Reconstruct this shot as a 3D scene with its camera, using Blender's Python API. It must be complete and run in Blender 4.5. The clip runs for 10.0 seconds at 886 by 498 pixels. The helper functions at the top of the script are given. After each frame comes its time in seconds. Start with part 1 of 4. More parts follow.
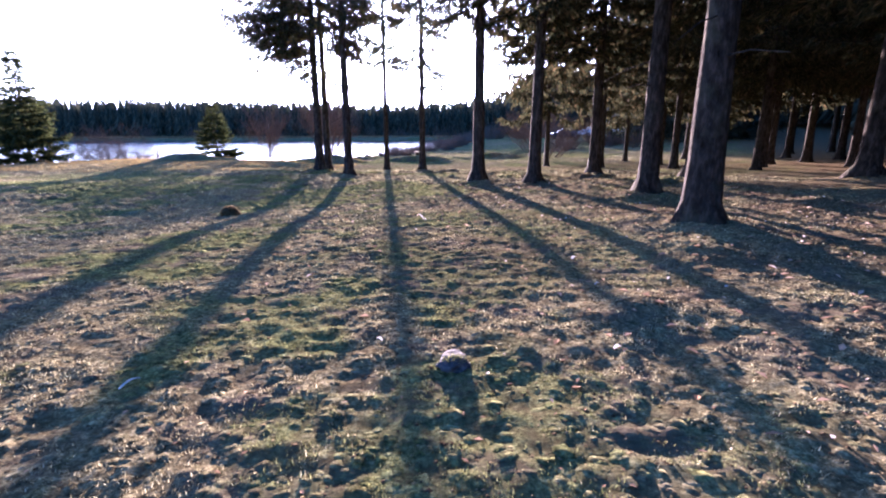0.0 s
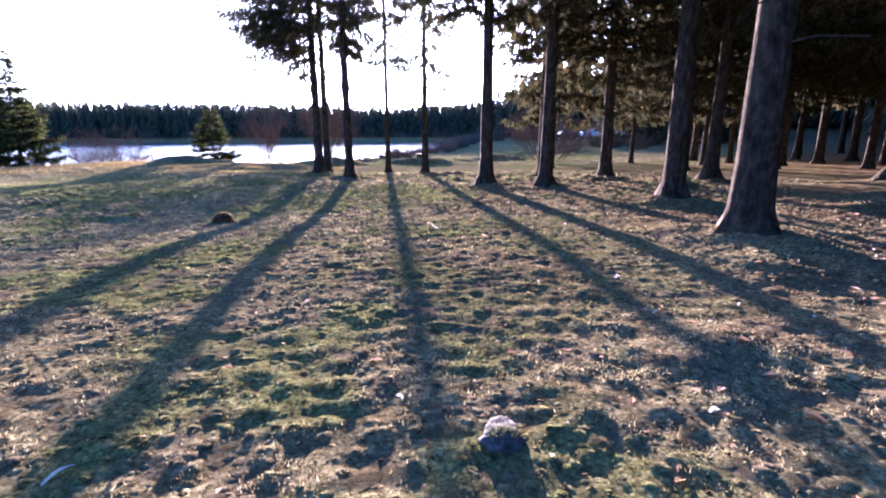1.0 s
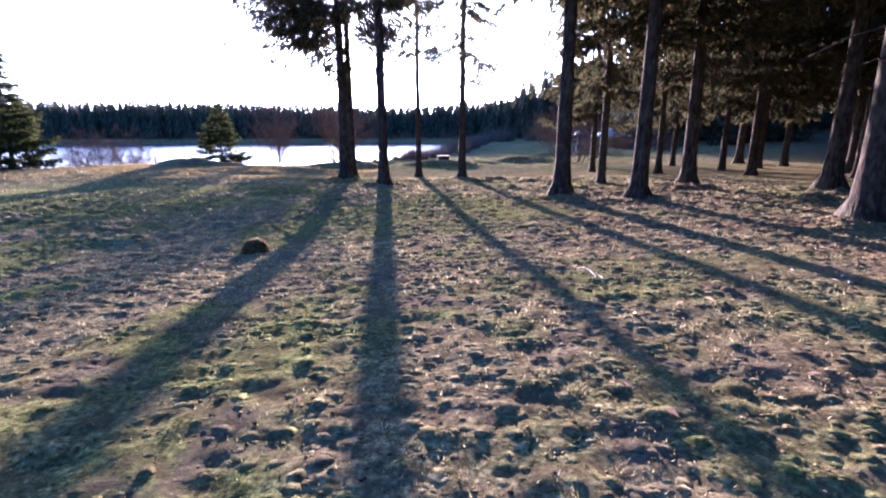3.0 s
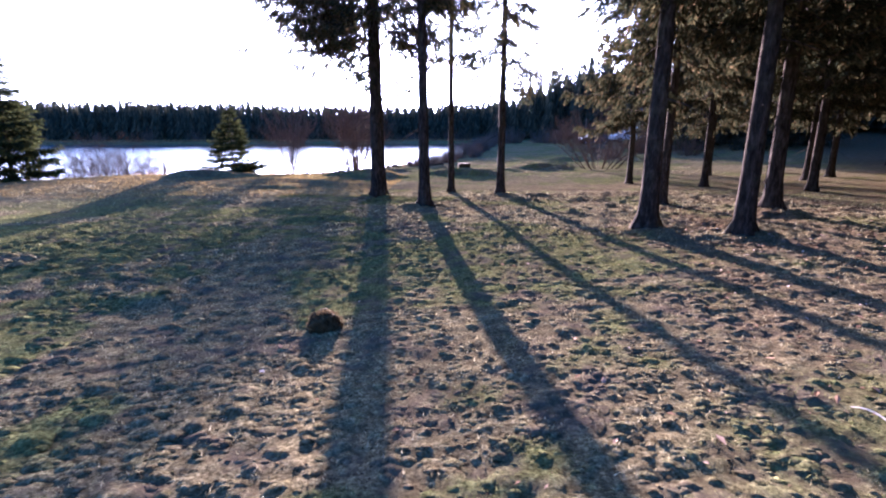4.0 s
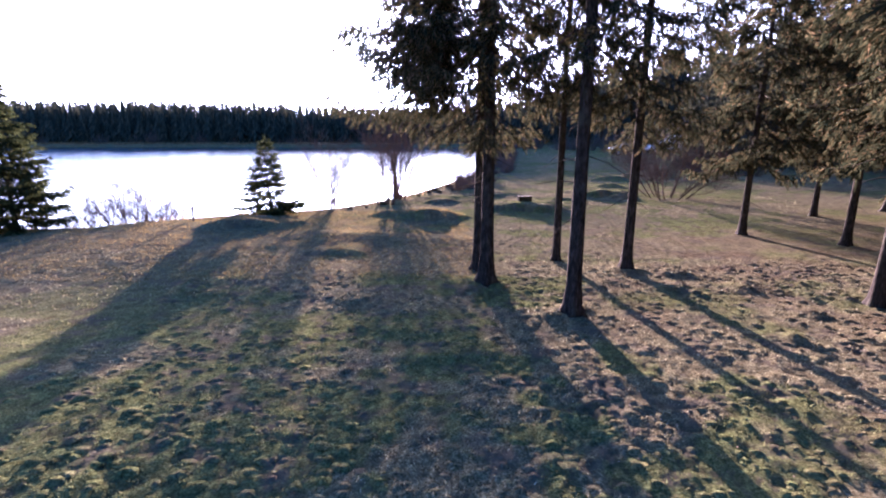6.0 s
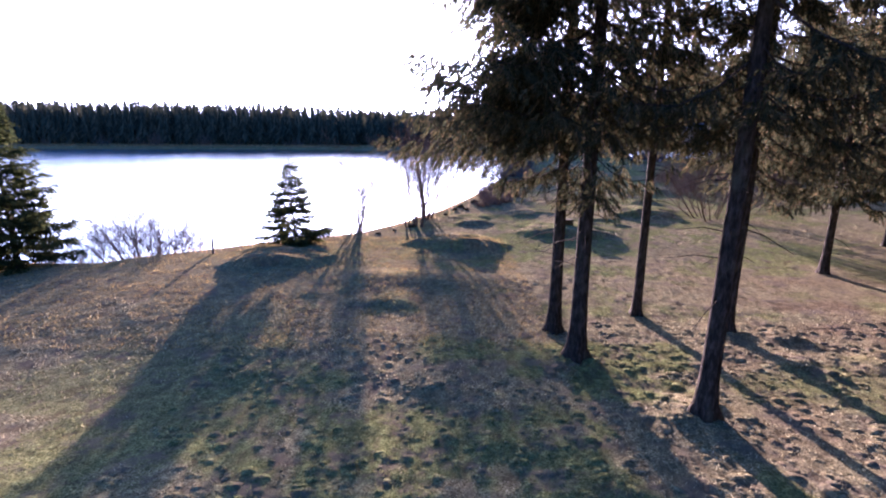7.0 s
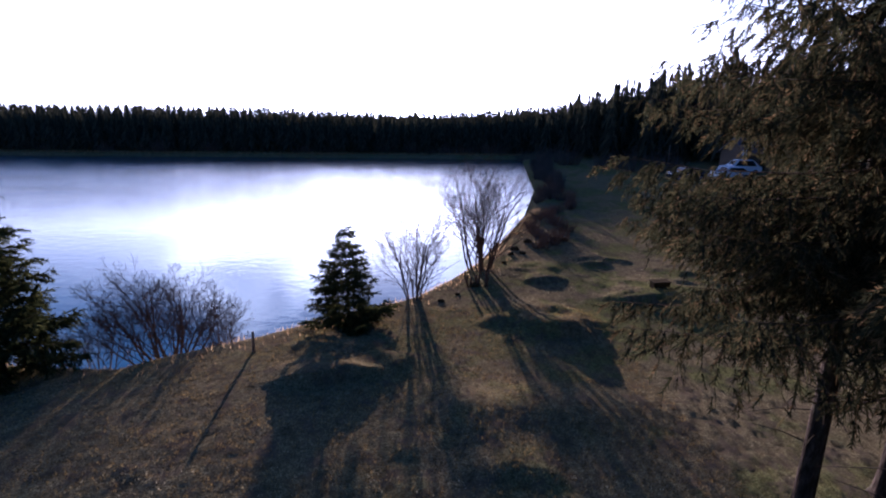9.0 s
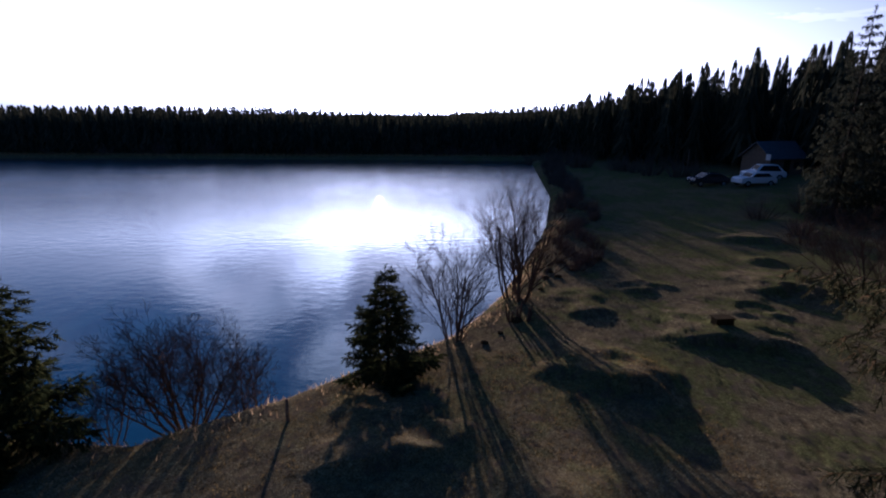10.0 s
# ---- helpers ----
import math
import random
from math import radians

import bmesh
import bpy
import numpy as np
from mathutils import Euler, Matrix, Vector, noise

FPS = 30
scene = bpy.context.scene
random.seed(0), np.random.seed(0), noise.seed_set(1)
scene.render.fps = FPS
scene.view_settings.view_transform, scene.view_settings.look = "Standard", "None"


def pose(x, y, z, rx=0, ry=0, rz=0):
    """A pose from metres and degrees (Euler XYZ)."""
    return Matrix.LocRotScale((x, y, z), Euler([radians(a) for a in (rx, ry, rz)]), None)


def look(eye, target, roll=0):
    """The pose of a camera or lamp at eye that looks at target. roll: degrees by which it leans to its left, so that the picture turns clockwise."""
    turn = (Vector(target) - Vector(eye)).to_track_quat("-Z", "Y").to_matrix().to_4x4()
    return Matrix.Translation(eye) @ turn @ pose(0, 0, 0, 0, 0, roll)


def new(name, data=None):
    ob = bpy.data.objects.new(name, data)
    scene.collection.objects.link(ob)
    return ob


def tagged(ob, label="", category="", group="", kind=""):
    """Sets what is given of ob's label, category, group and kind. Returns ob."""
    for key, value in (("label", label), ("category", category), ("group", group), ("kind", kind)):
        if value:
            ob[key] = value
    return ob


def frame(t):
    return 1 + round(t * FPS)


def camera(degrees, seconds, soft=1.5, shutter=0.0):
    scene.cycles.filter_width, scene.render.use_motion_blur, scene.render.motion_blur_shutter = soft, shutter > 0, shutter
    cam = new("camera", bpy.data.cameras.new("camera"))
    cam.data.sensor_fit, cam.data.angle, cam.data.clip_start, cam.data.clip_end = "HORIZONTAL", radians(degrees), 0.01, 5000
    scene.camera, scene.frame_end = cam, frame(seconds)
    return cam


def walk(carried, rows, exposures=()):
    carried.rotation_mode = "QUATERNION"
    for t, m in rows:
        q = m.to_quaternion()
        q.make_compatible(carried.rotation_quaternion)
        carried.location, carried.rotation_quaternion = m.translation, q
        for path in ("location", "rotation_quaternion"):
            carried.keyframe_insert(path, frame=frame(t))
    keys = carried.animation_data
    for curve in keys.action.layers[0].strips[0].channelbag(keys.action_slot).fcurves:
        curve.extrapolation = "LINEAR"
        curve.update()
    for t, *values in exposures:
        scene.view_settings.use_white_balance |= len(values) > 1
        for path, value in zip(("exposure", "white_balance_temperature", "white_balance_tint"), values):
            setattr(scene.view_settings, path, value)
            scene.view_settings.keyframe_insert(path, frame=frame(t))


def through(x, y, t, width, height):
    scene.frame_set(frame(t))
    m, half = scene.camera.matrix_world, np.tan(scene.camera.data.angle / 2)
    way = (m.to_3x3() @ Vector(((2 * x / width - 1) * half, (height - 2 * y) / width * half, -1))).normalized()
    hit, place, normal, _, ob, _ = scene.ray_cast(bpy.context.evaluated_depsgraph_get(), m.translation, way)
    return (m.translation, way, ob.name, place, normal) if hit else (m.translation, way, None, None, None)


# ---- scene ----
# ---------------------------------------------------------------- camera
cam = camera(83.0, 10.0, soft=2.0)
# seconds, x, y, z, yaw, pitch, lean to the right
PATH_ROWS = [
    (0.0, 0.000, 0.000, 1.301, -0.00, -14.06, 0.13),
    (0.5, -0.074, 0.311, 1.288, -0.07, -13.94, 0.23),
    (1.0, -0.185, 0.718, 1.260, -0.09, -13.84, 0.20),
    (1.5, -0.406, 1.241, 1.236, -0.21, -13.75, 0.21),
    (2.0, -0.721, 1.807, 1.191, -0.15, -13.73, 0.21),
    (3.5, -2.227, 3.874, 1.274, 0.06, -13.81, 0.20),
    (4.0, -2.929, 4.743, 1.655, -0.03, -13.88, 0.15),
    (4.5, -3.690, 5.705, 2.057, -0.12, -14.03, 0.07),
    (5.0, -4.463, 6.678, 2.483, -0.15, -14.17, 0.17),
    (5.5, -5.263, 7.708, 2.928, -0.14, -14.30, 0.13),
    (7.0, -7.784, 11.059, 4.277, -0.03, -14.59, -0.24),
    (7.5, -8.609, 12.242, 4.722, 0.01, -14.63, -0.20),
    (8.0, -9.384, 13.436, 5.159, 0.04, -14.64, -0.26),
    (8.5, -10.105, 14.573, 5.589, 0.01, -14.69, -0.34),
    (9.0, -10.841, 15.698, 6.044, -0.04, -14.77, -0.41),
    (9.5, -11.613, 16.825, 6.491, -0.07, -14.93, -0.39),
    (10.0, -12.426, 17.955, 6.928, -0.06, -15.17, -0.19),
]
# seconds, stops, kelvin, tint
EXPOSURE = [(0.0, 4.8, 5080, 44), (2.0, 4.95, 5050, 45), (3.5, 4.5, 5000, 46), (5.5, 4.35, 5150, 49), (7.0, 4.3, 5200, 51), (8.0, 3.3, 5200, 50), (9.0, 2.3, 5150, 45), (10.0, 1.35, 5100, 40)]
walk(cam, [(t, pose(x, y, z, 90 + p, 0, w) @ pose(0, 0, 0, 0, 0, -r)) for t, x, y, z, w, p, r in PATH_ROWS], EXPOSURE)

# ---------------------------------------------------------------- sun and sky
SUN_EL, SUN_AZ = radians(5.3), radians(6.5)  # azimuth: to the left of +y
sun_dir = Vector((-math.sin(SUN_AZ) * math.cos(SUN_EL), math.cos(SUN_AZ) * math.cos(SUN_EL), math.sin(SUN_EL)))
sun = new("sun", bpy.data.lights.new("sun", "SUN"))
sun.data.energy, sun.data.angle, sun.data.color = 5.0, radians(0.55), (1.0, 0.78, 0.54)
sun.matrix_world = look((0, 0, 60), Vector((0, 0, 60)) - sun_dir)

world = bpy.data.worlds.new("sky")
scene.world = world
world.use_nodes = True
wn, wl = world.node_tree.nodes, world.node_tree.links
wn.clear()
w_out, w_bg = wn.new("ShaderNodeOutputWorld"), wn.new("ShaderNodeBackground")
w_sky = wn.new("ShaderNodeTexSky")
w_sky.sky_type, w_sky.sun_disc = "NISHITA", False
w_sky.sun_elevation, w_sky.sun_rotation = SUN_EL, -SUN_AZ
w_sky.air_density, w_sky.dust_density, w_sky.ozone_density = 1.1, 2.0, 4.5
w_bg.inputs["Strength"].default_value = 0.056
# thin broken clouds on a high sheet
w_tc, w_sep, w_add = wn.new("ShaderNodeTexCoord"), wn.new("ShaderNodeSeparateXYZ"), wn.new("ShaderNodeMath")
w_dx, w_dy, w_com = wn.new("ShaderNodeMath"), wn.new("ShaderNodeMath"), wn.new("ShaderNodeCombineXYZ")
w_noise, w_ramp, w_mix = wn.new("ShaderNodeTexNoise"), wn.new("ShaderNodeValToRGB"), wn.new("ShaderNodeMix")
wl.new(w_tc.outputs["Generated"], w_sep.inputs[0])
w_add.operation, w_add.inputs[1].default_value = "ADD", 0.06
wl.new(w_sep.outputs["Z"], w_add.inputs[0])
for node, axis in ((w_dx, "X"), (w_dy, "Y")):
    node.operation = "DIVIDE"
    wl.new(w_sep.outputs[axis], node.inputs[0])
    wl.new(w_add.outputs[0], node.inputs[1])
    wl.new(node.outputs[0], w_com.inputs[axis])
wl.new(w_com.outputs[0], w_noise.inputs["Vector"])
w_noise.inputs["Scale"].default_value, w_noise.inputs["Detail"].default_value = 1.15, 9.0
w_noise.inputs["Roughness"].default_value, w_noise.inputs["Distortion"].default_value = 0.55, 0.7
w_ramp.color_ramp.elements[0].position, w_ramp.color_ramp.elements[1].position = 0.47, 0.62
w_ramp.color_ramp.elements[0].color, w_ramp.color_ramp.elements[1].color = (0.02, 0.02, 0.02, 1), (0.8, 0.8, 0.8, 1)
w_mix.data_type = "RGBA"
wl.new(w_noise.outputs["Fac"], w_ramp.inputs[0])
# the sheet thickens to a white veil towards the horizon
w_veil, w_max = wn.new("ShaderNodeMapRange"), wn.new("ShaderNodeMath")
w_veil.inputs["From Min"].default_value, w_veil.inputs["From Max"].default_value = 0.06, 0.34
w_veil.inputs["To Min"].default_value, w_veil.inputs["To Max"].default_value = 0.92, 0.0
wl.new(w_sep.outputs["Z"], w_veil.inputs["Value"])
w_max.operation = "MAXIMUM"
wl.new(w_veil.outputs[0], w_max.inputs[0])
wl.new(w_ramp.outputs[0], w_max.inputs[1])
wl.new(w_max.outputs[0], w_mix.inputs["Factor"])
w_sat = wn.new("ShaderNodeHueSaturation")
w_sat.inputs["Saturation"].default_value, w_sat.inputs["Hue"].default_value = 1.25, 0.494
wl.new(w_sky.outputs[0], w_sat.inputs["Color"])
wl.new(w_sat.outputs[0], w_mix.inputs["A"])
# thin cloud scatters forwards: it shines towards the sun and is dull away from it
w_bw, w_up = wn.new("ShaderNodeRGBToBW"), wn.new("ShaderNodeMath")
w_dot, w_fwd = wn.new("ShaderNodeVectorMath"), wn.new("ShaderNodeMapRange")
w_dot.operation, w_dot.inputs[1].default_value = "DOT_PRODUCT", sun_dir
wl.new(w_tc.outputs["Generated"], w_dot.inputs[0])
w_fwd.inputs["From Min"].default_value, w_fwd.inputs["From Max"].default_value = 0.35, 1.0
w_fwd.inputs["To Min"].default_value, w_fwd.inputs["To Max"].default_value = 1.1, 7.0
wl.new(w_dot.outputs["Value"], w_fwd.inputs["Value"])
wl.new(w_fwd.outputs[0], w_up.inputs[1])
w_up.operation = "MULTIPLY"
wl.new(w_sky.outputs[0], w_bw.inputs[0])
wl.new(w_bw.outputs[0], w_up.inputs[0])
w_tone = wn.new("ShaderNodeMix")
w_tone.data_type, w_tone.blend_type = "RGBA", "MULTIPLY"
w_tone.inputs["Factor"].default_value = 1.0
w_tone.inputs["B"].default_value = (0.93, 1.0, 0.97, 1)
wl.new(w_up.outputs[0], w_tone.inputs["A"])
wl.new(w_tone.outputs["Result"], w_mix.inputs["B"])
wl.new(w_mix.outputs["Result"], w_bg.inputs["Color"])
wl.new(w_bg.outputs[0], w_out.inputs["Surface"])

# ---------------------------------------------------------------- materials
def node_mat(name, rough=0.9, metal=0.0):
    m = bpy.data.materials.new(name)
    m.use_nodes = True
    n = m.node_tree.nodes
    b = n["Principled BSDF"]
    b.inputs["Roughness"].default_value, b.inputs["Metallic"].default_value = rough, metal
    if rough > 0.6:
        b.inputs["Specular IOR Level"].default_value = 0.12
        b.inputs["IOR"].default_value = 1.08
    return m, n, m.node_tree.links, b


def noise_node(n, l, scale, detail=4.0, rough=0.6, coords="Object", stretch=None):
    tc, nz = n.new("ShaderNodeTexCoord"), n.new("ShaderNodeTexNoise")
    nz.inputs["Scale"].default_value, nz.inputs["Detail"].default_value, nz.inputs["Roughness"].default_value = scale, detail, rough
    if stretch:
        mp = n.new("ShaderNodeMapping")
        mp.inputs["Scale"].default_value = stretch
        l.new(tc.outputs[coords], mp.inputs[0])
        l.new(mp.outputs[0], nz.inputs["Vector"])
    else:
        l.new(tc.outputs[coords], nz.inputs["Vector"])
    return nz


def ramp_node(n, l, source, stops):
    r = n.new("ShaderNodeValToRGB")
    e = r.color_ramp.elements
    while len(e) < len(stops):
        e.new(0.5)
    for k, (p, c) in zip(e, stops):
        k.position, k.color = p, (*c, 1)
    l.new(source, r.inputs[0])
    return r


def mix_node(n, l, fac, a, b, blend="MIX"):
    m = n.new("ShaderNodeMix")
    m.data_type, m.blend_type = "RGBA", blend
    for value, key in ((fac, "Factor"), (a, "A"), (b, "B")):
        if isinstance(value, (int, float)):
            m.inputs[key].default_value = value
        elif isinstance(value, tuple):
            m.inputs[key].default_value = (*value, 1)
        else:
            l.new(value, m.inputs[key])
    return m.outputs["Result"]


def bump_node(n, l, source, strength, distance, b):
    k = n.new("ShaderNodeBump")
    k.inputs["Strength"].default_value, k.inputs["Distance"].default_value = strength, distance
    l.new(source, k.inputs["Height"])
    l.new(k.outputs[0], b.inputs["Normal"])


def plain(name, color, rough=0.7, metal=0.0, var=0.25, scale=6.0, bump=0.0):
    m, n, l, b = node_mat(name, rough, metal)
    nz = noise_node(n, l, scale, 5.0)
    dark, light = tuple(c * (1 - var) for c in color), tuple(min(1, c * (1 + var)) for c in color)
    l.new(ramp_node(n, l, nz.outputs["Fac"], [(0.3, dark), (0.7, light)]).outputs[0], b.inputs["Base Color"])
    if bump:
        bump_node(n, l, nz.outputs["Fac"], bump, 0.02, b)
    return m


def leafy(name, stops, through=0.35, rough=0.7):
    """Foliage: colour by island, a diffuse face that lets some light through."""
    m, n, l, b = node_mat(name, rough)
    g = n.new("ShaderNodeNewGeometry")
    r = ramp_node(n, l, g.outputs["Random Per Island"], stops)
    l.new(r.outputs[0], b.inputs["Base Color"])
    b.inputs["Specular IOR Level"].default_value = 0.05
    b.inputs["IOR"].default_value = 1.0
    t, mx = n.new("ShaderNodeBsdfTranslucent"), n.new("ShaderNodeMixShader")
    l.new(r.outputs[0], t.inputs["Color"])
    mx.inputs[0].default_value = through
    l.new(b.outputs[0], mx.inputs[1])
    l.new(t.outputs[0], mx.inputs[2])
    l.new(mx.outputs[0], n["Material Output"].inputs["Surface"])
    return m


def ground_material():
    m, n, l, b = node_mat("meadow_soil", 0.95)
    mid, fine, dead = noise_node(n, l, 8.0, 8.0, 0.72), noise_node(n, l, 30.0, 8.0, 0.8), noise_node(n, l, 1.7, 7.0, 0.72)
    dry = ramp_node(n, l, fine.outputs["Fac"], [(0.36, (0.034, 0.027, 0.015)), (0.5, (0.152, 0.132, 0.068)), (0.64, (0.355, 0.318, 0.182))])
    moss = ramp_node(n, l, fine.outputs["Fac"], [(0.36, (0.027, 0.030, 0.012)), (0.5, (0.112, 0.122, 0.044)), (0.64, (0.248, 0.264, 0.104))])
    # litter colours darkened to stand in for merged trunk shadows
    litter = ramp_node(n, l, fine.outputs["Fac"], [(0.36, (0.024, 0.018, 0.012)), (0.5, (0.115, 0.084, 0.048)), (0.64, (0.265, 0.205, 0.120))])
    tone = ramp_node(n, l, mid.outputs["Fac"], [(0.34, (0.46, 0.43, 0.42)), (0.52, (0.86, 0.85, 0.83)), (0.68, (1.12, 1.12, 1.10))])
    moss_at, litter_at = n.new("ShaderNodeAttribute"), n.new("ShaderNodeAttribute")
    moss_at.attribute_name, litter_at.attribute_name = "moss", "litter"
    gap_at = n.new("ShaderNodeAttribute")
    gap_at.attribute_name = "gap"
    col = mix_node(n, l, moss_at.outputs["Fac"], dry.outputs[0], moss.outputs[0])
    col = mix_node(n, l, litter_at.outputs["Fac"], col, litter.outputs[0])
    col = mix_node(n, l, 1.0, col, tone.outputs[0], "MULTIPLY")
    # dead brown moss and rotted grass in patches
    rot = ramp_node(n, l, dead.outputs["Fac"], [(0.50, (0, 0, 0)), (0.62, (0.8, 0.8, 0.8))])
    col = mix_node(n, l, rot.outputs[0], col, (0.088, 0.070, 0.050))
    # darker brown between the tussocks
    col = mix_node(n, l, gap_at.outputs["Fac"], col, (0.055, 0.043, 0.024))
    l.new(col, b.inputs["Base Color"])
    b.inputs["Specular IOR Level"].default_value = 0.02
    b.inputs["IOR"].default_value = 1.0
    b.inputs["Diffuse Roughness"].default_value = 0.45
    grain = n.new("ShaderNodeMath")
    grain.operation, grain.inputs[1].default_value = "MULTIPLY_ADD", 1.8
    l.new(mid.outputs["Fac"], grain.inputs[0])
    l.new(fine.outputs["Fac"], grain.inputs[2])
    bump_node(n, l, grain.outputs[0], 0.6, 0.024, b)
    return m


def bark_material():
    m, n, l, b = node_mat("spruce_bark", 0.92)
    plates, fine = noise_node(n, l, 14.0, 5.0, 0.65, stretch=(1, 1, 0.35)), noise_node(n, l, 2.2, 4.0)
    base = ramp_node(n, l, plates.outputs["Fac"], [(0.32, (0.008, 0.007, 0.006)), (0.52, (0.027, 0.023, 0.019)), (0.75, (0.070, 0.058, 0.047))])
    lichen = ramp_node(n, l, fine.outputs["Fac"], [(0.52, (0, 0, 0)), (0.75, (0.5, 0.5, 0.5))])
    col = mix_node(n, l, lichen.outputs[0], base.outputs[0], (0.085, 0.088, 0.058))
    l.new(col, b.inputs["Base Color"])
    b.inputs["Specular IOR Level"].default_value = 0.1
    bump_node(n, l, plates.outputs["Fac"], 1.0, 0.03, b)
    return m


def water_material():
    m, n, l, b = node_mat("lake_water", 0.1)
    b.inputs["Base Color"].default_value = (0.004, 0.036, 0.054, 1)
    b.inputs["IOR"].default_value = 1.9
    # calm near the bank, breezy far out, with lanes between
    lanes = noise_node(n, l, 0.06, 4.0, 0.55, stretch=(0.45, 1.6, 1))
    tc, sep, out = n.new("ShaderNodeTexCoord"), n.new("ShaderNodeSeparateXYZ"), n.new("ShaderNodeMapRange")
    l.new(tc.outputs["Object"], sep.inputs[0])
    l.new(sep.outputs["Y"], out.inputs["Value"])
    out.inputs["From Min"].default_value, out.inputs["From Max"].default_value = 50.0, 74.0
    out.inputs["To Min"].default_value, out.inputs["To Max"].default_value = 0.10, 1.0
    r = ramp_node(n, l, lanes.outputs["Fac"], [(0.38, (0.07, 0.07, 0.07)), (0.62, (0.20, 0.20, 0.20))])
    rough = n.new("ShaderNodeMath")
    rough.operation = "MULTIPLY"
    l.new(r.outputs[0], rough.inputs[0])
    l.new(out.outputs[0], rough.inputs[1])
    l.new(rough.outputs[0], b.inputs["Roughness"])
    rip, swell = noise_node(n, l, 1.6, 5.0, 0.6, stretch=(0.7, 1.0, 1)), n.new("ShaderNodeMath")
    swell.operation = "MULTIPLY"
    l.new(rip.outputs["Fac"], swell.inputs[0])
    l.new(out.outputs[0], swell.inputs[1])
    # cyan put into the reflection colour, so the mirrored sky looks bluer
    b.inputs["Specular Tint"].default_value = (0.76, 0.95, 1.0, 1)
    bump_node(n, l, swell.outputs[0], 0.8, 0.13, b)
    return m


MAT_GROUND = ground_material()
MAT_BARK = bark_material()
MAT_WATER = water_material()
MAT_NEEDLE = leafy("spruce_needles", [(0.0, (0.011, 0.015, 0.009)), (0.5, (0.028, 0.031, 0.015)), (0.85, (0.058, 0.052, 0.024)), (1.0, (0.100, 0.068, 0.034))], 0.32)
MAT_YOUNG = leafy("young_spruce_needles", [(0.0, (0.012, 0.018, 0.008)), (0.6, (0.028, 0.036, 0.013)), (1.0, (0.060, 0.064, 0.021))], 0.3)
MAT_FAR = leafy("far_spruce_needles", [(0.0, (0.018, 0.024, 0.018)), (0.6, (0.040, 0.048, 0.032)), (1.0, (0.075, 0.074, 0.046))], 0.2)
MAT_GRASS = leafy("dry_grass", [(0.0, (0.080, 0.066, 0.040)), (0.4, (0.195, 0.174, 0.094)), (0.8, (0.33, 0.298, 0.165)), (1.0, (0.46, 0.425, 0.26))], 0.22)
MAT_STRAW = leafy("winter_grass", [(0.0, (0.055, 0.042, 0.018)), (0.5, (0.165, 0.118, 0.040)), (1.0, (0.29, 0.215, 0.076))], 0.35)
MAT_CRUMB = leafy("soil_crumb", [(0.0, (0.03, 0.022, 0.014)), (0.5, (0.085, 0.062, 0.035)), (1.0, (0.17, 0.14, 0.07))], 0.25)
MAT_MOSS = leafy("green_grass", [(0.0, (0.048, 0.055, 0.020)), (0.5, (0.112, 0.120, 0.046)), (1.0, (0.205, 0.205, 0.088))], 0.25)
MAT_STONE = plain("lichen_stone", (0.065, 0.062, 0.062), 0.85, var=0.7, scale=14.0, bump=0.7)
MAT_SOIL = plain("dark_mound_soil", (0.040, 0.032, 0.016), 0.95, var=0.5, scale=18.0, bump=0.8)
MAT_WOOD = plain("weathered_wood", (0.15, 0.11, 0.08), 0.85, var=0.4, scale=9.0, bump=0.4)
MAT_WHITE = plain("white_car_paint", (0.78, 0.79, 0.80), 0.25, var=0.03)
MAT_DARKCAR = plain("dark_car_paint", (0.025, 0.028, 0.034), 0.25, var=0.1)
MAT_TYRE = plain("tyre_rubber", (0.02, 0.02, 0.02), 0.85, var=0.2)
MAT_RIM = plain("wheel_rim", (0.45, 0.45, 0.46), 0.35, 0.8, var=0.1)
MAT_GLASS = plain("car_window", (0.02, 0.025, 0.03), 0.08, var=0.05)
MAT_LAMP = plain("lamp_glass", (0.6, 0.6, 0.6), 0.15, var=0.05)
MAT_ROOF = plain("dark_roof_sheet", (0.06, 0.065, 0.075), 0.55, var=0.3, scale=3.0)
MAT_PALE = plain("pale_gable_paint", (0.55, 0.54, 0.52), 0.7, var=0.15)
MAT_REED = leafy("dry_reed", [(0.0, (0.18, 0.12, 0.06)), (0.5, (0.34, 0.24, 0.12)), (1.0, (0.42, 0.31, 0.17))], 0.45)
MAT_LEAF = leafy("fallen_leaf", [(0.0, (0.12, 0.075, 0.045)), (0.5, (0.26, 0.17, 0.11)), (0.85, (0.34, 0.25, 0.18)), (1.0, (0.62, 0.57, 0.52))], 0.25, 0.45)
MAT_TWIG = plain("bare_twig", (0.085, 0.062, 0.046), 0.85, var=0.4, scale=9.0)

# ---------------------------------------------------------------- helpers of this scene
def mesh_of(name, verts, faces, material, smooth=False):
    me = bpy.data.meshes.new(name)
    me.from_pydata([tuple(v) for v in verts], [], faces)
    me.materials.append(material)
    if smooth:
        me.shade_smooth()
    return me


def obj(name, me, parent=None, m=None, label=""):
    ob = new(name, me)
    if m is not None:
        ob.matrix_basis = m
    ob.parent = parent
    if label:
        tagged(ob, label)
    return ob


def part(name, bm, material, parent, label=""):
    me = bpy.data.meshes.new(name)
    bm.to_mesh(me)
    bm.free()
    me.materials.append(material)
    return obj(name, me, parent, None, label)


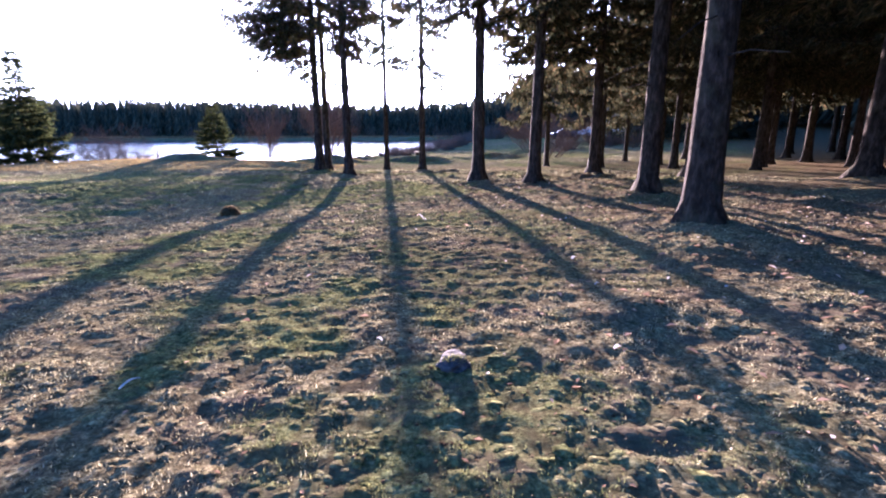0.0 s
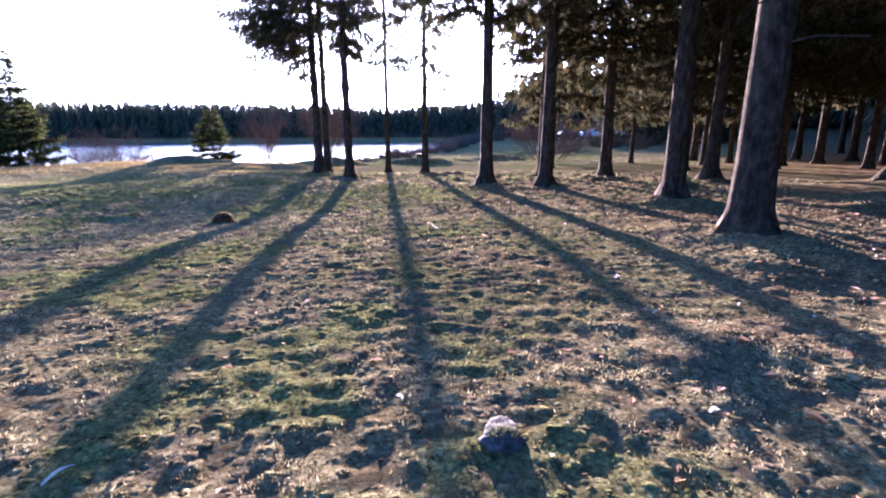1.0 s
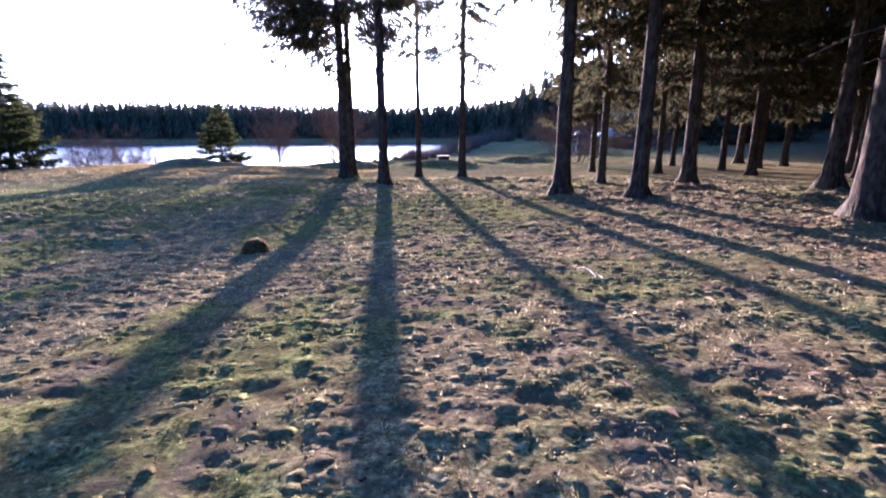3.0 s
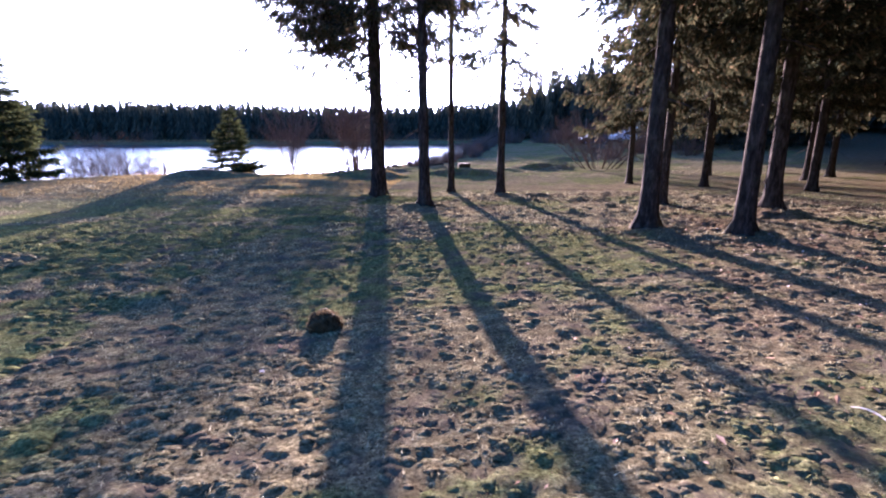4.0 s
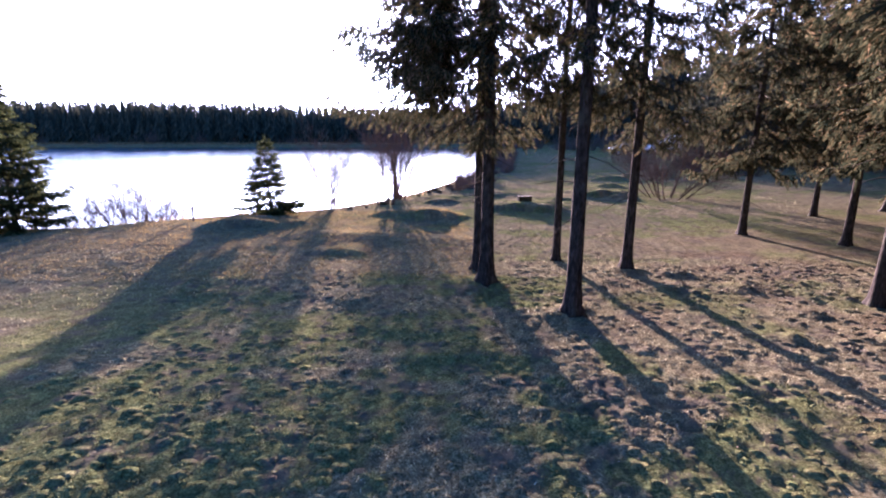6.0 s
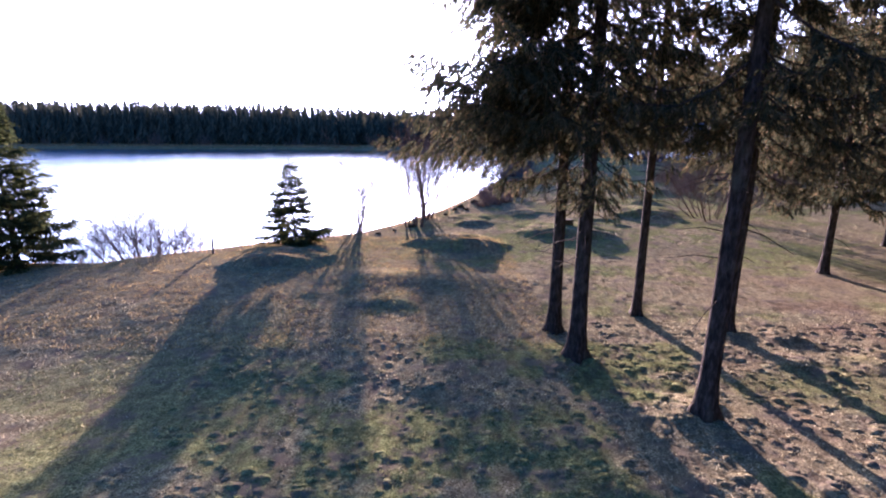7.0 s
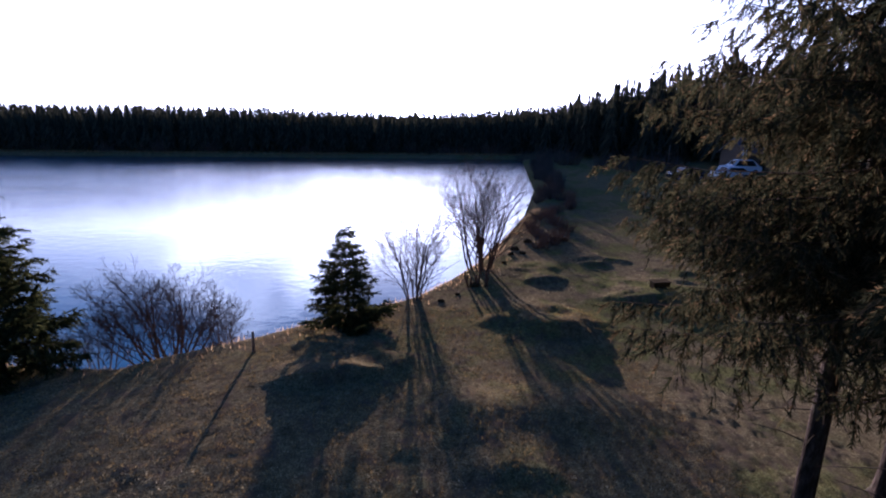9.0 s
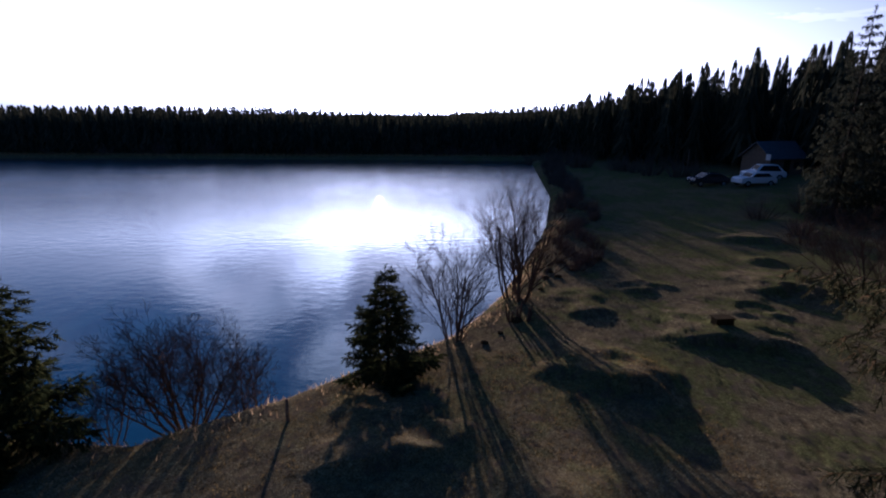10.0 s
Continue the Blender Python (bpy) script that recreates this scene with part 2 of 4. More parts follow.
def hash2(ix, iy, seed):
    h = (ix.astype(np.int64) * 374761393 + iy.astype(np.int64) * 668265263 + seed * 974634777) & 0xFFFFFFFF
    h = ((h ^ (h >> 13)) * 1274126177) & 0xFFFFFFFF
    return ((h ^ (h >> 16)) & 0xFFFF) / 65535.0


def value_noise(x, y, seed):
    ix, iy = np.floor(x), np.floor(y)
    fx, fy = x - ix, y - iy
    fx, fy = fx * fx * fx * (fx * (fx * 6 - 15) + 10), fy * fy * fy * (fy * (fy * 6 - 15) + 10)
    a, b = hash2(ix, iy, seed), hash2(ix + 1, iy, seed)
    c, d = hash2(ix, iy + 1, seed), hash2(ix + 1, iy + 1, seed)
    return (a + (b - a) * fx) * (1 - fy) + (c + (d - c) * fx) * fy - 0.5


def sstep(a, b, x):
    t = np.clip((x - a) / (b - a), 0, 1)
    return t * t * (3 - 2 * t)


WATER = -2.6
CREST = [(-400, 60), (-60, 33), (-24, 29.0), (-19.9, 28.4), (-16.9, 30.6), (-14.2, 33.4), (-12.0, 35.6), (-10.2, 38.9), (-8.3, 42.8), (-5.2, 51.7), (-2.6, 60),
         (1.0, 76), (5.0, 110), (6.5, 124), (-40, 126), (-400, 130)]


def lake_distance(x, y):
    """Metres inside the lake's rim (minus: on land)."""
    best, inside = np.full(x.shape, 1e9), np.zeros(x.shape, bool)
    pts = CREST + CREST[:1]
    for (ax, ay), (bx, by) in zip(pts[:-1], pts[1:]):
        dx, dy = bx - ax, by - ay
        u = np.clip(((x - ax) * dx + (y - ay) * dy) / (dx * dx + dy * dy), 0, 1)
        best = np.minimum(best, np.hypot(x - ax - u * dx, y - ay - u * dy))
        if ay != by:
            inside ^= ((ay > y) != (by > y)) & (x < dx * (y - ay) / dy + ax)
    return np.where(inside, best, -best)


# low swellings and hollows of the meadow: x, y, height, half-widths across and along, turn in degrees
SWELLS = [
    (-6.5, 10.5, -0.42, 4.5, 4.0, 0), (-16.0, 27.5, 0.42, 7.0, 6.5, 0), (-11.0, 21.0, 0.06, 3.2, 1.6, 20), (-7.2, 20.6, 0.06, 2.4, 1.2, 10),
    (-14.0, 19.0, -0.15, 5.0, 3.0, 0), (8.0, 12.0, 0.10, 6.0, 8.0, 0), (-8.5, 26.5, 0.15, 2.5, 1.0, 0), (2.0, 30.0, -0.1, 4.0, 3.0, 0),
]
# mounds, mossy stumps and roots: x, y, height, radius
MOUNDS = [
    (-6.95, 11.3, 0.07, 0.35), (3.22, 6.17, 0.13, 0.9), (3.9, 9.53, 0.16, 0.6), (1.0, 14.2, 0.12, 0.55), (2.45, 13.55, 0.12, 0.5),
    (5.0, 16.7, 0.15, 0.6), (7.1, 14.4, 0.16, 0.6), (10.25, 12.2, 0.22, 0.9), (-3.42, 18.45, 0.12, 0.5), (-5.0, 20.6, 0.15, 0.6), (-0.9, 22.35, 0.10, 0.5),
    (2.6, 5.0, 0.05, 0.4), (3.6, 4.9, 0.07, 0.45), (1.25, 3.5, 0.05, 0.3), (5.8, 13.2, 0.12, 0.3), (5.2, 12.2, 0.10, 0.3), (6.3, 8.3, 0.12, 0.45),
    (8.2, 9.6, 0.13, 0.5), (-0.35, 20.6, 0.11, 0.28), (0.1, 20.3, 0.08, 0.2), (0.4, 22.0, 0.10, 0.3), (1.4, 20.5, 0.10, 0.26), (1.8, 20.9, 0.07, 0.2), (0.2, 17.3, 0.11, 0.26), (0.55, 17.0, 0.07, 0.18), (2.0, 17.0, 0.08, 0.24), (1.6, 18.6, 0.08, 0.22),
    (-5.2, 45.6, 0.12, 0.9), (6.4, 46.3, 0.3, 0.9),
]
STEPS = [(-1.3, 34.6, 0.38, 1.9, 0.8), (-7.2, 31.3, 0.52, 1.3, 0.7), (-13.6, 27.3, 0.34, 1.5, 0.7), (-5.9, 38.2, 0.2, 1.3, 0.7), (4.4, 40.6, 0.42, 2.0, 0.9),
         (9.0, 50.6, 0.35, 1.2, 0.8), (1.2, 38.6, 0.12, 1.2, 0.7), (-7.4, 19.4, 0.06, 1.6, 0.9), (-11.5, 20.8, 0.04, 1.6, 0.9), (-6.0, 17.2, 0.07, 1.4, 0.6),
         (-9.6, 24.6, 0.12, 1.2, 0.6), (-3.0, 41.5, 0.16, 1.4, 0.6)]


def land(x, y):
    """The meadow's height without its fine tufts."""
    u = np.clip(y - 5, 0, None) / 30
    z = -1.95 * (1 - np.exp(-u ** 1.3))
    z = z + 2.2 * sstep(4, 40, x) * sstep(24, 70, y) + 0.3 * sstep(4, 30, x)
    z = z + 9.0 * sstep(30, 130, x)
    for cx, cy, h, a, b, turn in SWELLS:
        c, s = math.cos(radians(turn)), math.sin(radians(turn))
        p, q = (x - cx) * c + (y - cy) * s, -(x - cx) * s + (y - cy) * c
        z = z + h * np.exp(-(p / a) ** 2 - (q / b) ** 2)
    wx = x + 0.6 * value_noise(x / 0.8, y / 0.8, 91) + 0.25 * value_noise(x / 0.3, y / 0.3, 93)
    wy = y + 0.6 * value_noise(x / 0.8, y / 0.8, 92) + 0.25 * value_noise(x / 0.3, y / 0.3, 94)
    for cx, cy, h, r in MOUNDS:
        z = z + h * np.exp(-(((wx - cx) ** 2 + (wy - cy) ** 2) / r ** 2) ** 1.2)
    # worn steps of the meadow: gentle towards the lake, steep towards the wood
    sx = wx + 1.7 * value_noise(x / 1.3, y / 1.3, 95)
    sy = wy + 1.5 * value_noise(x / 1.1, y / 1.1, 96)
    for cx, cy, h, a, b in STEPS:
        p, q = (sx - cx) / a, (sy - cy) / b
        z = z + h * np.exp(-np.abs(p) ** 3) * np.where(q > 0, np.exp(-(q / 3.5) ** 2), np.exp(-(q / 0.45) ** 2))
    d = lake_distance(x, y)
    k = sstep(-0.5, 2.4, d)
    return z * (1 - k) + (WATER - 0.9) * k


def tussock(x, y, cell, seed):
    """Rounded tussocks: 1 on a crown, 0 in the gaps between."""
    gx, gy = np.floor(x / cell), np.floor(y / cell)
    best = np.zeros(x.shape)
    for i in (-1, 0, 1):
        for j in (-1, 0, 1):
            cx, cy = gx + i, gy + j
            px, py = (cx + hash2(cx, cy, seed)) * cell, (cy + hash2(cx, cy, seed + 1)) * cell
            r = cell * (0.35 + 0.55 * hash2(cx, cy, seed + 2))
            best = np.maximum(best, (0.35 + 0.65 * hash2(cx, cy, seed + 3)) * np.clip(1 - ((x - px) ** 2 + (y - py) ** 2) / r ** 2, 0, 1))
    return best


def hummocks(x, y):
    """Crowns of the grass tussocks, 0 to 1, broken at their rims."""
    wx = x + 0.10 * value_noise(x / 0.13, y / 0.13, 101) + 0.05 * value_noise(x / 0.05, y / 0.05, 103)
    wy = y + 0.10 * value_noise(x / 0.13, y / 0.13, 102) + 0.05 * value_noise(x / 0.05, y / 0.05, 104)
    far = 0.35 + 0.65 * np.maximum(sstep(9, 12, y), sstep(-2.5, -4.5, x))
    return np.maximum(far * tussock(wx, wy * 1.1, 0.225, 110), 0.75 * tussock(wx, wy, 0.15, 120))


def tussock_size(x, y):
    """How tall the tussocks grow, in metres."""
    s = 0.050 + 0.036 * np.exp(-((x + 4.6) / 2.2) ** 2 - ((y - 6.2) / 2.8) ** 2) + 0.010 * sstep(4, 8, y) + 0.012 * sstep(0, -4, x) * (1 - sstep(8, 11, y)) + 0.075 * np.exp(-((x + 8.5) / 4.5) ** 2 - ((y - 11.5) / 5) ** 2) + 0.034 * sstep(10, 15, y) * sstep(-7, -3, x) + 0.022 * sstep(12, 16, y)
    s = s - 0.003 * sstep(0.5, 2.5, x) * (1 - sstep(9, 12, y))
    return s * (0.5 + np.clip(value_noise(x / 1.9, y / 1.9, 130) + 0.5, 0, 1))


def tufts(x, y):
    near = np.exp(-np.clip(np.hypot(x + 4, y - 14) - 22, 0, None) / 14)
    big = value_noise(x / 1.1, y / 1.1, 3) * 0.010 + value_noise(x / 3.4, y / 3.4, 4) * 0.018
    patch = 0.55 + 0.9 * np.clip(value_noise(x / 2.6, y / 2.6, 8) + 0.5, 0, 1)
    wx, wy = x + 0.16 * value_noise(x / 0.23, y / 0.23, 15), y + 0.16 * value_noise(x / 0.23, y / 0.23, 16)
    lump = 0.006 * (0.5 - np.abs(value_noise(wx / 0.47, wy / 0.47, 5)) * 2) + (0.17 + 0.13 * sstep(-1.5, -4.5, x) + 0.17 * sstep(4.5, 6.5, y) * sstep(-6, -4, x)) * tussock_size(x, y) * hummocks(x, y)
    small = value_noise(wx / 0.12, wy / 0.10, 7) * 0.017 + value_noise(x / 0.075, y / 0.07, 9) * 0.018
    return big * (0.4 + 0.6 * near) + (lump + small) * patch * near


def height(x, y):
    x, y = np.asarray(x, float), np.asarray(y, float)
    return land(x, y) + tufts(x, y)


def zat(x, y):
    return float(height(np.array([x]), np.array([y]))[0])


def graded(cuts):
    """Coordinates from (start, step) pairs; the last pair ends them."""
    out = []
    for (a, step), (b, _) in zip(cuts[:-1], cuts[1:]):
        out += list(np.linspace(a, b, max(2, int(round((b - a) / step)) + 1))[:-1])
    return np.array(out + [cuts[-1][0]])


# ---------------------------------------------------------------- ground and lake
def litter_shade_weight(x, y):
    """Needle litter lies where the spruces stand; beyond y 6 it spreads to paint shade."""
    wood = 0.9 * sstep(0, 4, x - 0.45 * y - 4)
    return np.clip(wood + sstep(-1.0, 3.5, x + 0.25 * np.clip(y - 6, 0, 6) + value_noise(x / 2, y / 2, 21) * 4) * (1 - sstep(24, 32, y)) * (0.45 + 1.2 * value_noise(x / 0.9, y / 0.9, 22)), 0, 1)


def moss_weight(x, y):
    """Green patches of moss and young grass."""
    patch = sstep(-0.12, 0.22, value_noise(x / 1.5, y / 1.5, 31) + 0.6 * value_noise(x / 0.4, y / 0.4, 32) + 0.5 * value_noise(x / 6, y / 6, 33))
    belt = 0.62 - 0.32 * sstep(-0.5, 2.0, x) * (1 - sstep(9, 12, y)) + 0.05 * np.exp(-((x + 6) / 3.5) ** 2 - ((y - 29) / 6) ** 2) + 0.35 * sstep(24, 30, y) * sstep(-9, -4, x) + 0.2 * (1 - sstep(6, 10, y)) + 0.4 * np.exp(-((x + 5) / 3) ** 2 - ((y - 20) / 5) ** 2) + 0.9 * np.exp(-((x + 8) / 6.5) ** 2 - ((y - 12) / 7) ** 2) + 0.7 * np.exp(-((x + 1.6) / 3.2) ** 2 - ((y - 14.8) / 2.2) ** 2) + 0.2 * np.exp(-((x - 3) / 7) ** 2 - ((y - 34) / 8) ** 2)
    dry = 0.75 * np.exp(-((x + 16) / 6) ** 2 - ((y - 25) / 4) ** 2)
    return np.clip(patch * (belt - dry), 0, 1)


def build_ground():
    xs = graded([(-2500, 400), (-700, 90), (-160, 14), (-60, 2.5), (-32, 0.5), (-22, 0.2), (-12, 0.082), (-4.5, 0.046), (3.6, 0.09), (7, 0.15), (11, 0.3), (30, 1.5), (70, 8), (160, 60), (700, 400), (2500, 1)])
    ys = graded([(-600, 120), (-60, 8), (-8, 0.3), (0.7, 0.042), (5.5, 0.066), (11, 0.10), (17, 0.17), (30, 0.2), (43, 0.45), (60, 1.0), (130, 6), (260, 40), (900, 400), (2900, 1)])
    gx, gy = np.meshgrid(xs, ys)
    gz = height(gx, gy)
    nx, ny = len(xs), len(ys)
    me = bpy.data.meshes.new("ground")
    me.vertices.add(nx * ny)
    me.vertices.foreach_set("co", np.stack([gx, gy, gz], -1).astype(np.float32).ravel())
    i = np.arange((ny - 1) * (nx - 1))
    a = (i // (nx - 1)) * nx + i % (nx - 1)
    quads = np.stack([a, a + 1, a + nx + 1, a + nx], -1).astype(np.int32)
    me.loops.add(quads.size)
    me.loops.foreach_set("vertex_index", quads.ravel())
    me.polygons.add(len(quads))
    me.polygons.foreach_set("loop_start", np.arange(0, quads.size, 4, dtype=np.int32))
    me.update(calc_edges=True)
    me.shade_smooth()
    near = (np.hypot(gx + 4, gy - 14) < 40)
    gap = np.where(near, np.clip(1 - 2.2 * hummocks(gx, gy), 0, 1) * 0.7 * sstep(0.01, 0.06, tussock_size(gx, gy)), 0)
    for name, weight in (("litter", litter_shade_weight(gx, gy)), ("moss", moss_weight(gx, gy)), ("gap", gap)):
        me.attributes.new(name, "FLOAT", "POINT").data.foreach_set("value", weight.astype(np.float32).ravel())
    me.materials.append(MAT_GROUND)
    return tagged(new("ground", me), "uneven dry spring meadow with moss and needle litter", "ground", kind="structure")


build_ground()
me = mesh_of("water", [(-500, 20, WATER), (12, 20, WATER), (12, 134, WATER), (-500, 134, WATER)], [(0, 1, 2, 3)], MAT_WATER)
tagged(new("water", me), "calm lake reflecting blue sky and clouds, reflections tinted cyan", "lake", kind="structure")


# ---------------------------------------------------------------- spruces
class Heap:
    """Vertices and faces gathered for one mesh."""

    def __init__(self):
        self.v, self.f = [], []

    def tube(self, pts, radii, sides=6, cap=True):
        base = len(self.v)
        for i, (p, r) in enumerate(zip(pts, radii)):
            t = (pts[min(i + 1, len(pts) - 1)] - pts[max(i - 1, 0)]).normalized()
            a = t.cross(Vector((0.3, 0.9, 0.31))).normalized()
            b = t.cross(a)
            for k in range(sides):
                w = 2 * math.pi * k / sides
                self.v.append(p + (a * math.cos(w) + b * math.sin(w)) * r)
        for i in range(len(pts) - 1):
            for k in range(sides):
                q = (k + 1) % sides
                self.f.append((base + i * sides + k, base + i * sides + q, base + (i + 1) * sides + q, base + (i + 1) * sides + k))
        if cap:
            self.f.append(tuple(base + (len(pts) - 1) * sides + k for k in range(sides)))

    def tri(self, a, b, c):
        n = len(self.v)
        self.v += [a, b, c]
        self.f.append((n, n + 1, n + 2))

    def spray(self, p, way, up, size, rnd, width=0.12):
        """A needled twig: a slim axis and slim side shoots that point forwards."""
        side = way.cross(up)
        if side.length < 1e-4:
            side = Vector((1, 0, 0))
        side.normalize()
        n, half = len(self.v), size * width * 0.5
        self.v += [p - side * half, p + side * half, p + way * size]
        self.f.append((n, n + 1, n + 2))
        for i in range(4):
            for s in (-1, 1):
                q = p + way * (size * (0.04 + 0.22 * i + rnd.uniform(-0.05, 0.05)))
                tip = q + (way * rnd.uniform(0.6, 1.0) + side * (s * rnd.uniform(0.30, 0.65)) + up * rnd.uniform(-0.3, 0.3)) * (size * (0.58 - 0.08 * i))
                self.tri(q - way * half, q + way * half, tip)


def limb(wood, green, root, way, length, rnd, droop, dense, tuft, thick, hang=1.0, width=0.12):
    """One spruce branch: it sags, its end sweeps up, and needled twigs hang from it like a curtain."""
    pts, steps = [], 4
    lift = rnd.uniform(0.8, 1.7)
    for i in range(steps + 1):
        u = i / steps
        pts.append(root + way * (length * u) + Vector((0, 0, length * droop * (-1.5 * u + lift * u ** 2.5))))
    wood.tube(pts, [thick * (1 - 0.85 * i / steps) for i in range(steps + 1)], 3, False)
    across = way.cross(Vector((0, 0, 1))).normalized()
    count = max(4, int(length * dense))
    for j in range(count):
        u = 0.20 + 0.80 * (j + rnd.random()) / count
        k = min(steps - 1, int(u * steps))
        p = pts[k].lerp(pts[k + 1], u * steps - k)
        for sgn in (-1, 1):
            reach = length * 0.26 * (1.08 - u) ** 0.7 * rnd.uniform(0.6, 1.25) + 0.10
            tw = (way * rnd.uniform(0.3, 0.8) + across * sgn * rnd.uniform(0.5, 1.0) + Vector((0, 0, -rnd.uniform(0.15, 0.7) * hang))).normalized()
            wood.tri(p - way * 0.006, p + way * 0.006, p + tw * reach + Vector((0, 0, -0.2 * reach)))
            m = max(1, int(reach / (tuft * 0.55)))
            for s in range(m):
                q = p + tw * reach * ((s + 0.3) / m) + Vector((0, 0, -0.2 * reach * (s / m) ** 2))
                w = (tw * 0.6 + Vector((rnd.uniform(-0.4, 0.4), rnd.uniform(-0.4, 0.4), 0.25 * (1 - hang) - rnd.uniform(0.0, 0.9) * hang))).normalized()
                up = Vector((rnd.uniform(-1, 1), rnd.uniform(-1, 1), rnd.uniform(0.1, 1.2))).normalized()
                green.spray(q, w, up, tuft * rnd.uniform(0.9, 1.75), rnd, width)


def spruce_meshes(seed, tall, radius, crown_from, reach, dense=5.0, tuft=0.2, step=0.36, material=None, lean=0.0, snags=10, low_side=None, per=5, taper=0.75, coarse=0.9, tip_length=0.12, hang=1.0, width=0.12):
    rnd = random.Random(seed)
    wood, green = Heap(), Heap()
    n = 18
    pts, rad = [], []
    bend = Vector((rnd.uniform(-1, 1), rnd.uniform(-1, 1), 0)) * 0.08 + Vector((lean, 0, 0))
    for i in range(n + 1):
        u = (i / n) ** 1.9
        pts.append(Vector((bend.x * math.sin(u * 2.2), bend.y * math.sin(u * 2.6), -0.35 + (tall + 0.35) * u)))
        z = max(0.0, pts[-1].z)
        rad.append(radius * ((1 - 0.94 * u) + 0.62 * math.exp(-z / 0.16) + 0.16 * math.exp(-z / 0.55)))
    base = len(wood.v)
    sides = 14
    phase = rnd.uniform(0, 6)
    for p, r in zip(pts, rad):
        for k in range(sides):
            w = 2 * math.pi * k / sides
            flare = math.exp(-max(0.0, p.z) / 0.22)
            rr = r * (1 + 0.30 * flare * math.sin(w * 4 + phase) + rnd.uniform(-0.035, 0.035))
            wood.v.append(p + Vector((math.cos(w) * rr, math.sin(w) * rr, 0)))
    for i in range(n):
        for k in range(sides):
            q = (k + 1) % sides
            wood.f.append((base + i * sides + k, base + i * sides + q, base + (i + 1) * sides + q, base + (i + 1) * sides + k))
    stem_v, stem_f = wood.v, wood.f
    limbs = Heap()

    def stem_at(z):
        for i in range(n):
            if pts[i + 1].z >= z:
                return pts[i].lerp(pts[i + 1], (z - pts[i].z) / (pts[i + 1].z - pts[i].z))
        return pts[-1]

    # dead stubs under the crown
    for _ in range(snags):
        z, w = rnd.uniform(0.4 * crown_from, crown_from + 1.0), rnd.uniform(0, 6.283)
        way = Vector((math.cos(w), math.sin(w), rnd.uniform(-0.35, 0.1)))
        L = rnd.uniform(0.3, 1.3)
        p = stem_at(z)
        limbs.tube([p, p + way * L * 0.5, p + way * L + Vector((0, 0, -0.1 * L))], [0.014, 0.010, 0.004], 3, False)
    z = crown_from
    while z < tall - 0.25:
        u = (z - crown_from) / (tall - crown_from)
        length = reach * ((1 - u) ** taper) * (0.55 + 0.45 * min(1, u * 7 + 0.35)) + tip_length
        turn = rnd.uniform(0, 6.283)
        for k in range(per):
            w = turn + 6.283 * k / per + rnd.uniform(-0.3, 0.3)
            way = Vector((math.cos(w), math.sin(w), 0.30 * u))
            ln = length * rnd.uniform(0.65, 1.15)
            if low_side is None and z < crown_from + 1.2 and rnd.random() < 0.35:
                continue
            limb(limbs, green, stem_at(z + rnd.uniform(-0.1, 0.1)), way, ln, rnd, (0.50 - 0.35 * u) * rnd.uniform(0.7, 1.3) * (0.3 + 0.7 * hang), dense * (1 - 0.35 * u), tuft * (1 + coarse * u), 0.008 + 0.006 * ln, hang, width)
        z += step * rnd.uniform(0.8, 1.2) * (1 + 0.2 * u) * (0.48 if low_side is not None and u > 0.09 else 1.0)
    tip = pts[-1]
    for k in range(14):
        w = rnd.uniform(0, 6.283)
        green.spray(tip - Vector((0, 0, 0.035 * k)), Vector((math.cos(w) * 0.7, math.sin(w) * 0.7, 0.8)).normalized(), Vector((0, 0, 1)), tuft * 0.8, rnd)
    if low_side is not None:
        # boughs that hang low on the open side
        for _ in range(22):
            w = low_side + rnd.uniform(-0.6, 0.6)
            zz = crown_from + rnd.uniform(0.0, 3.4)
            limb(limbs, green, stem_at(zz), Vector((math.cos(w), math.sin(w), 0.0)), reach * rnd.uniform(0.85, 1.40), rnd, rnd.uniform(0.08, 0.24), dense, tuft, 0.016, 0.8, width)
    off = len(stem_v)
    trunk = mesh_of("trunk", stem_v + limbs.v, stem_f + [tuple(i + off for i in f) for f in limbs.f], MAT_BARK, True)
    crown = mesh_of("crown", green.v, green.f, material or MAT_NEEDLE)
    return trunk, crown


def spruce(meshes, x, y, turn, size=1.0, wide=1.0, label="", group="spruces by the lake", sink=0.05):
    root = new("spruce_tree")
    root.matrix_basis = Matrix.Translation((x, y, zat(x, y) - sink)) @ Matrix.Rotation(turn, 4, "Z") @ Matrix.Diagonal((wide, wide, size, 1))
    obj("trunk", meshes[0], root)
    obj("crown", meshes[1], root)
    return tagged(root, label or "tall mature spruce with bare brown trunk and drooping boughs", "spruce tree", group)


KINDS = [spruce_meshes(1, 17.0, 0.20, 3.6, 4.0, dense=4.0, tuft=0.28, hang=0.6, step=0.42, width=0.20), spruce_meshes(2, 18.5, 0.20, 3.9, 3.5, dense=4.3, tuft=0.28, hang=0.6, step=0.42, width=0.20),
         spruce_meshes(3, 16.0, 0.20, 3.2, 4.4, dense=4.0, tuft=0.28, hang=0.6, step=0.42, width=0.20), spruce_meshes(4, 19.0, 0.20, 4.7, 3.3, dense=4.3, tuft=0.28, hang=0.6, step=0.42, width=0.20)]
OPEN = spruce_meshes(5, 17.0, 0.19, 4.2, 3.2, dense=5.4, tuft=0.15, step=0.80, low_side=2.8, snags=18, taper=0.38, per=5, width=0.145)
THIN = spruce_meshes(6, 17.0, 0.20, 5.2, 3.2, dense=6.0, tuft=0.17, step=0.56, snags=18, taper=0.5, per=6, hang=0.75, width=0.16)
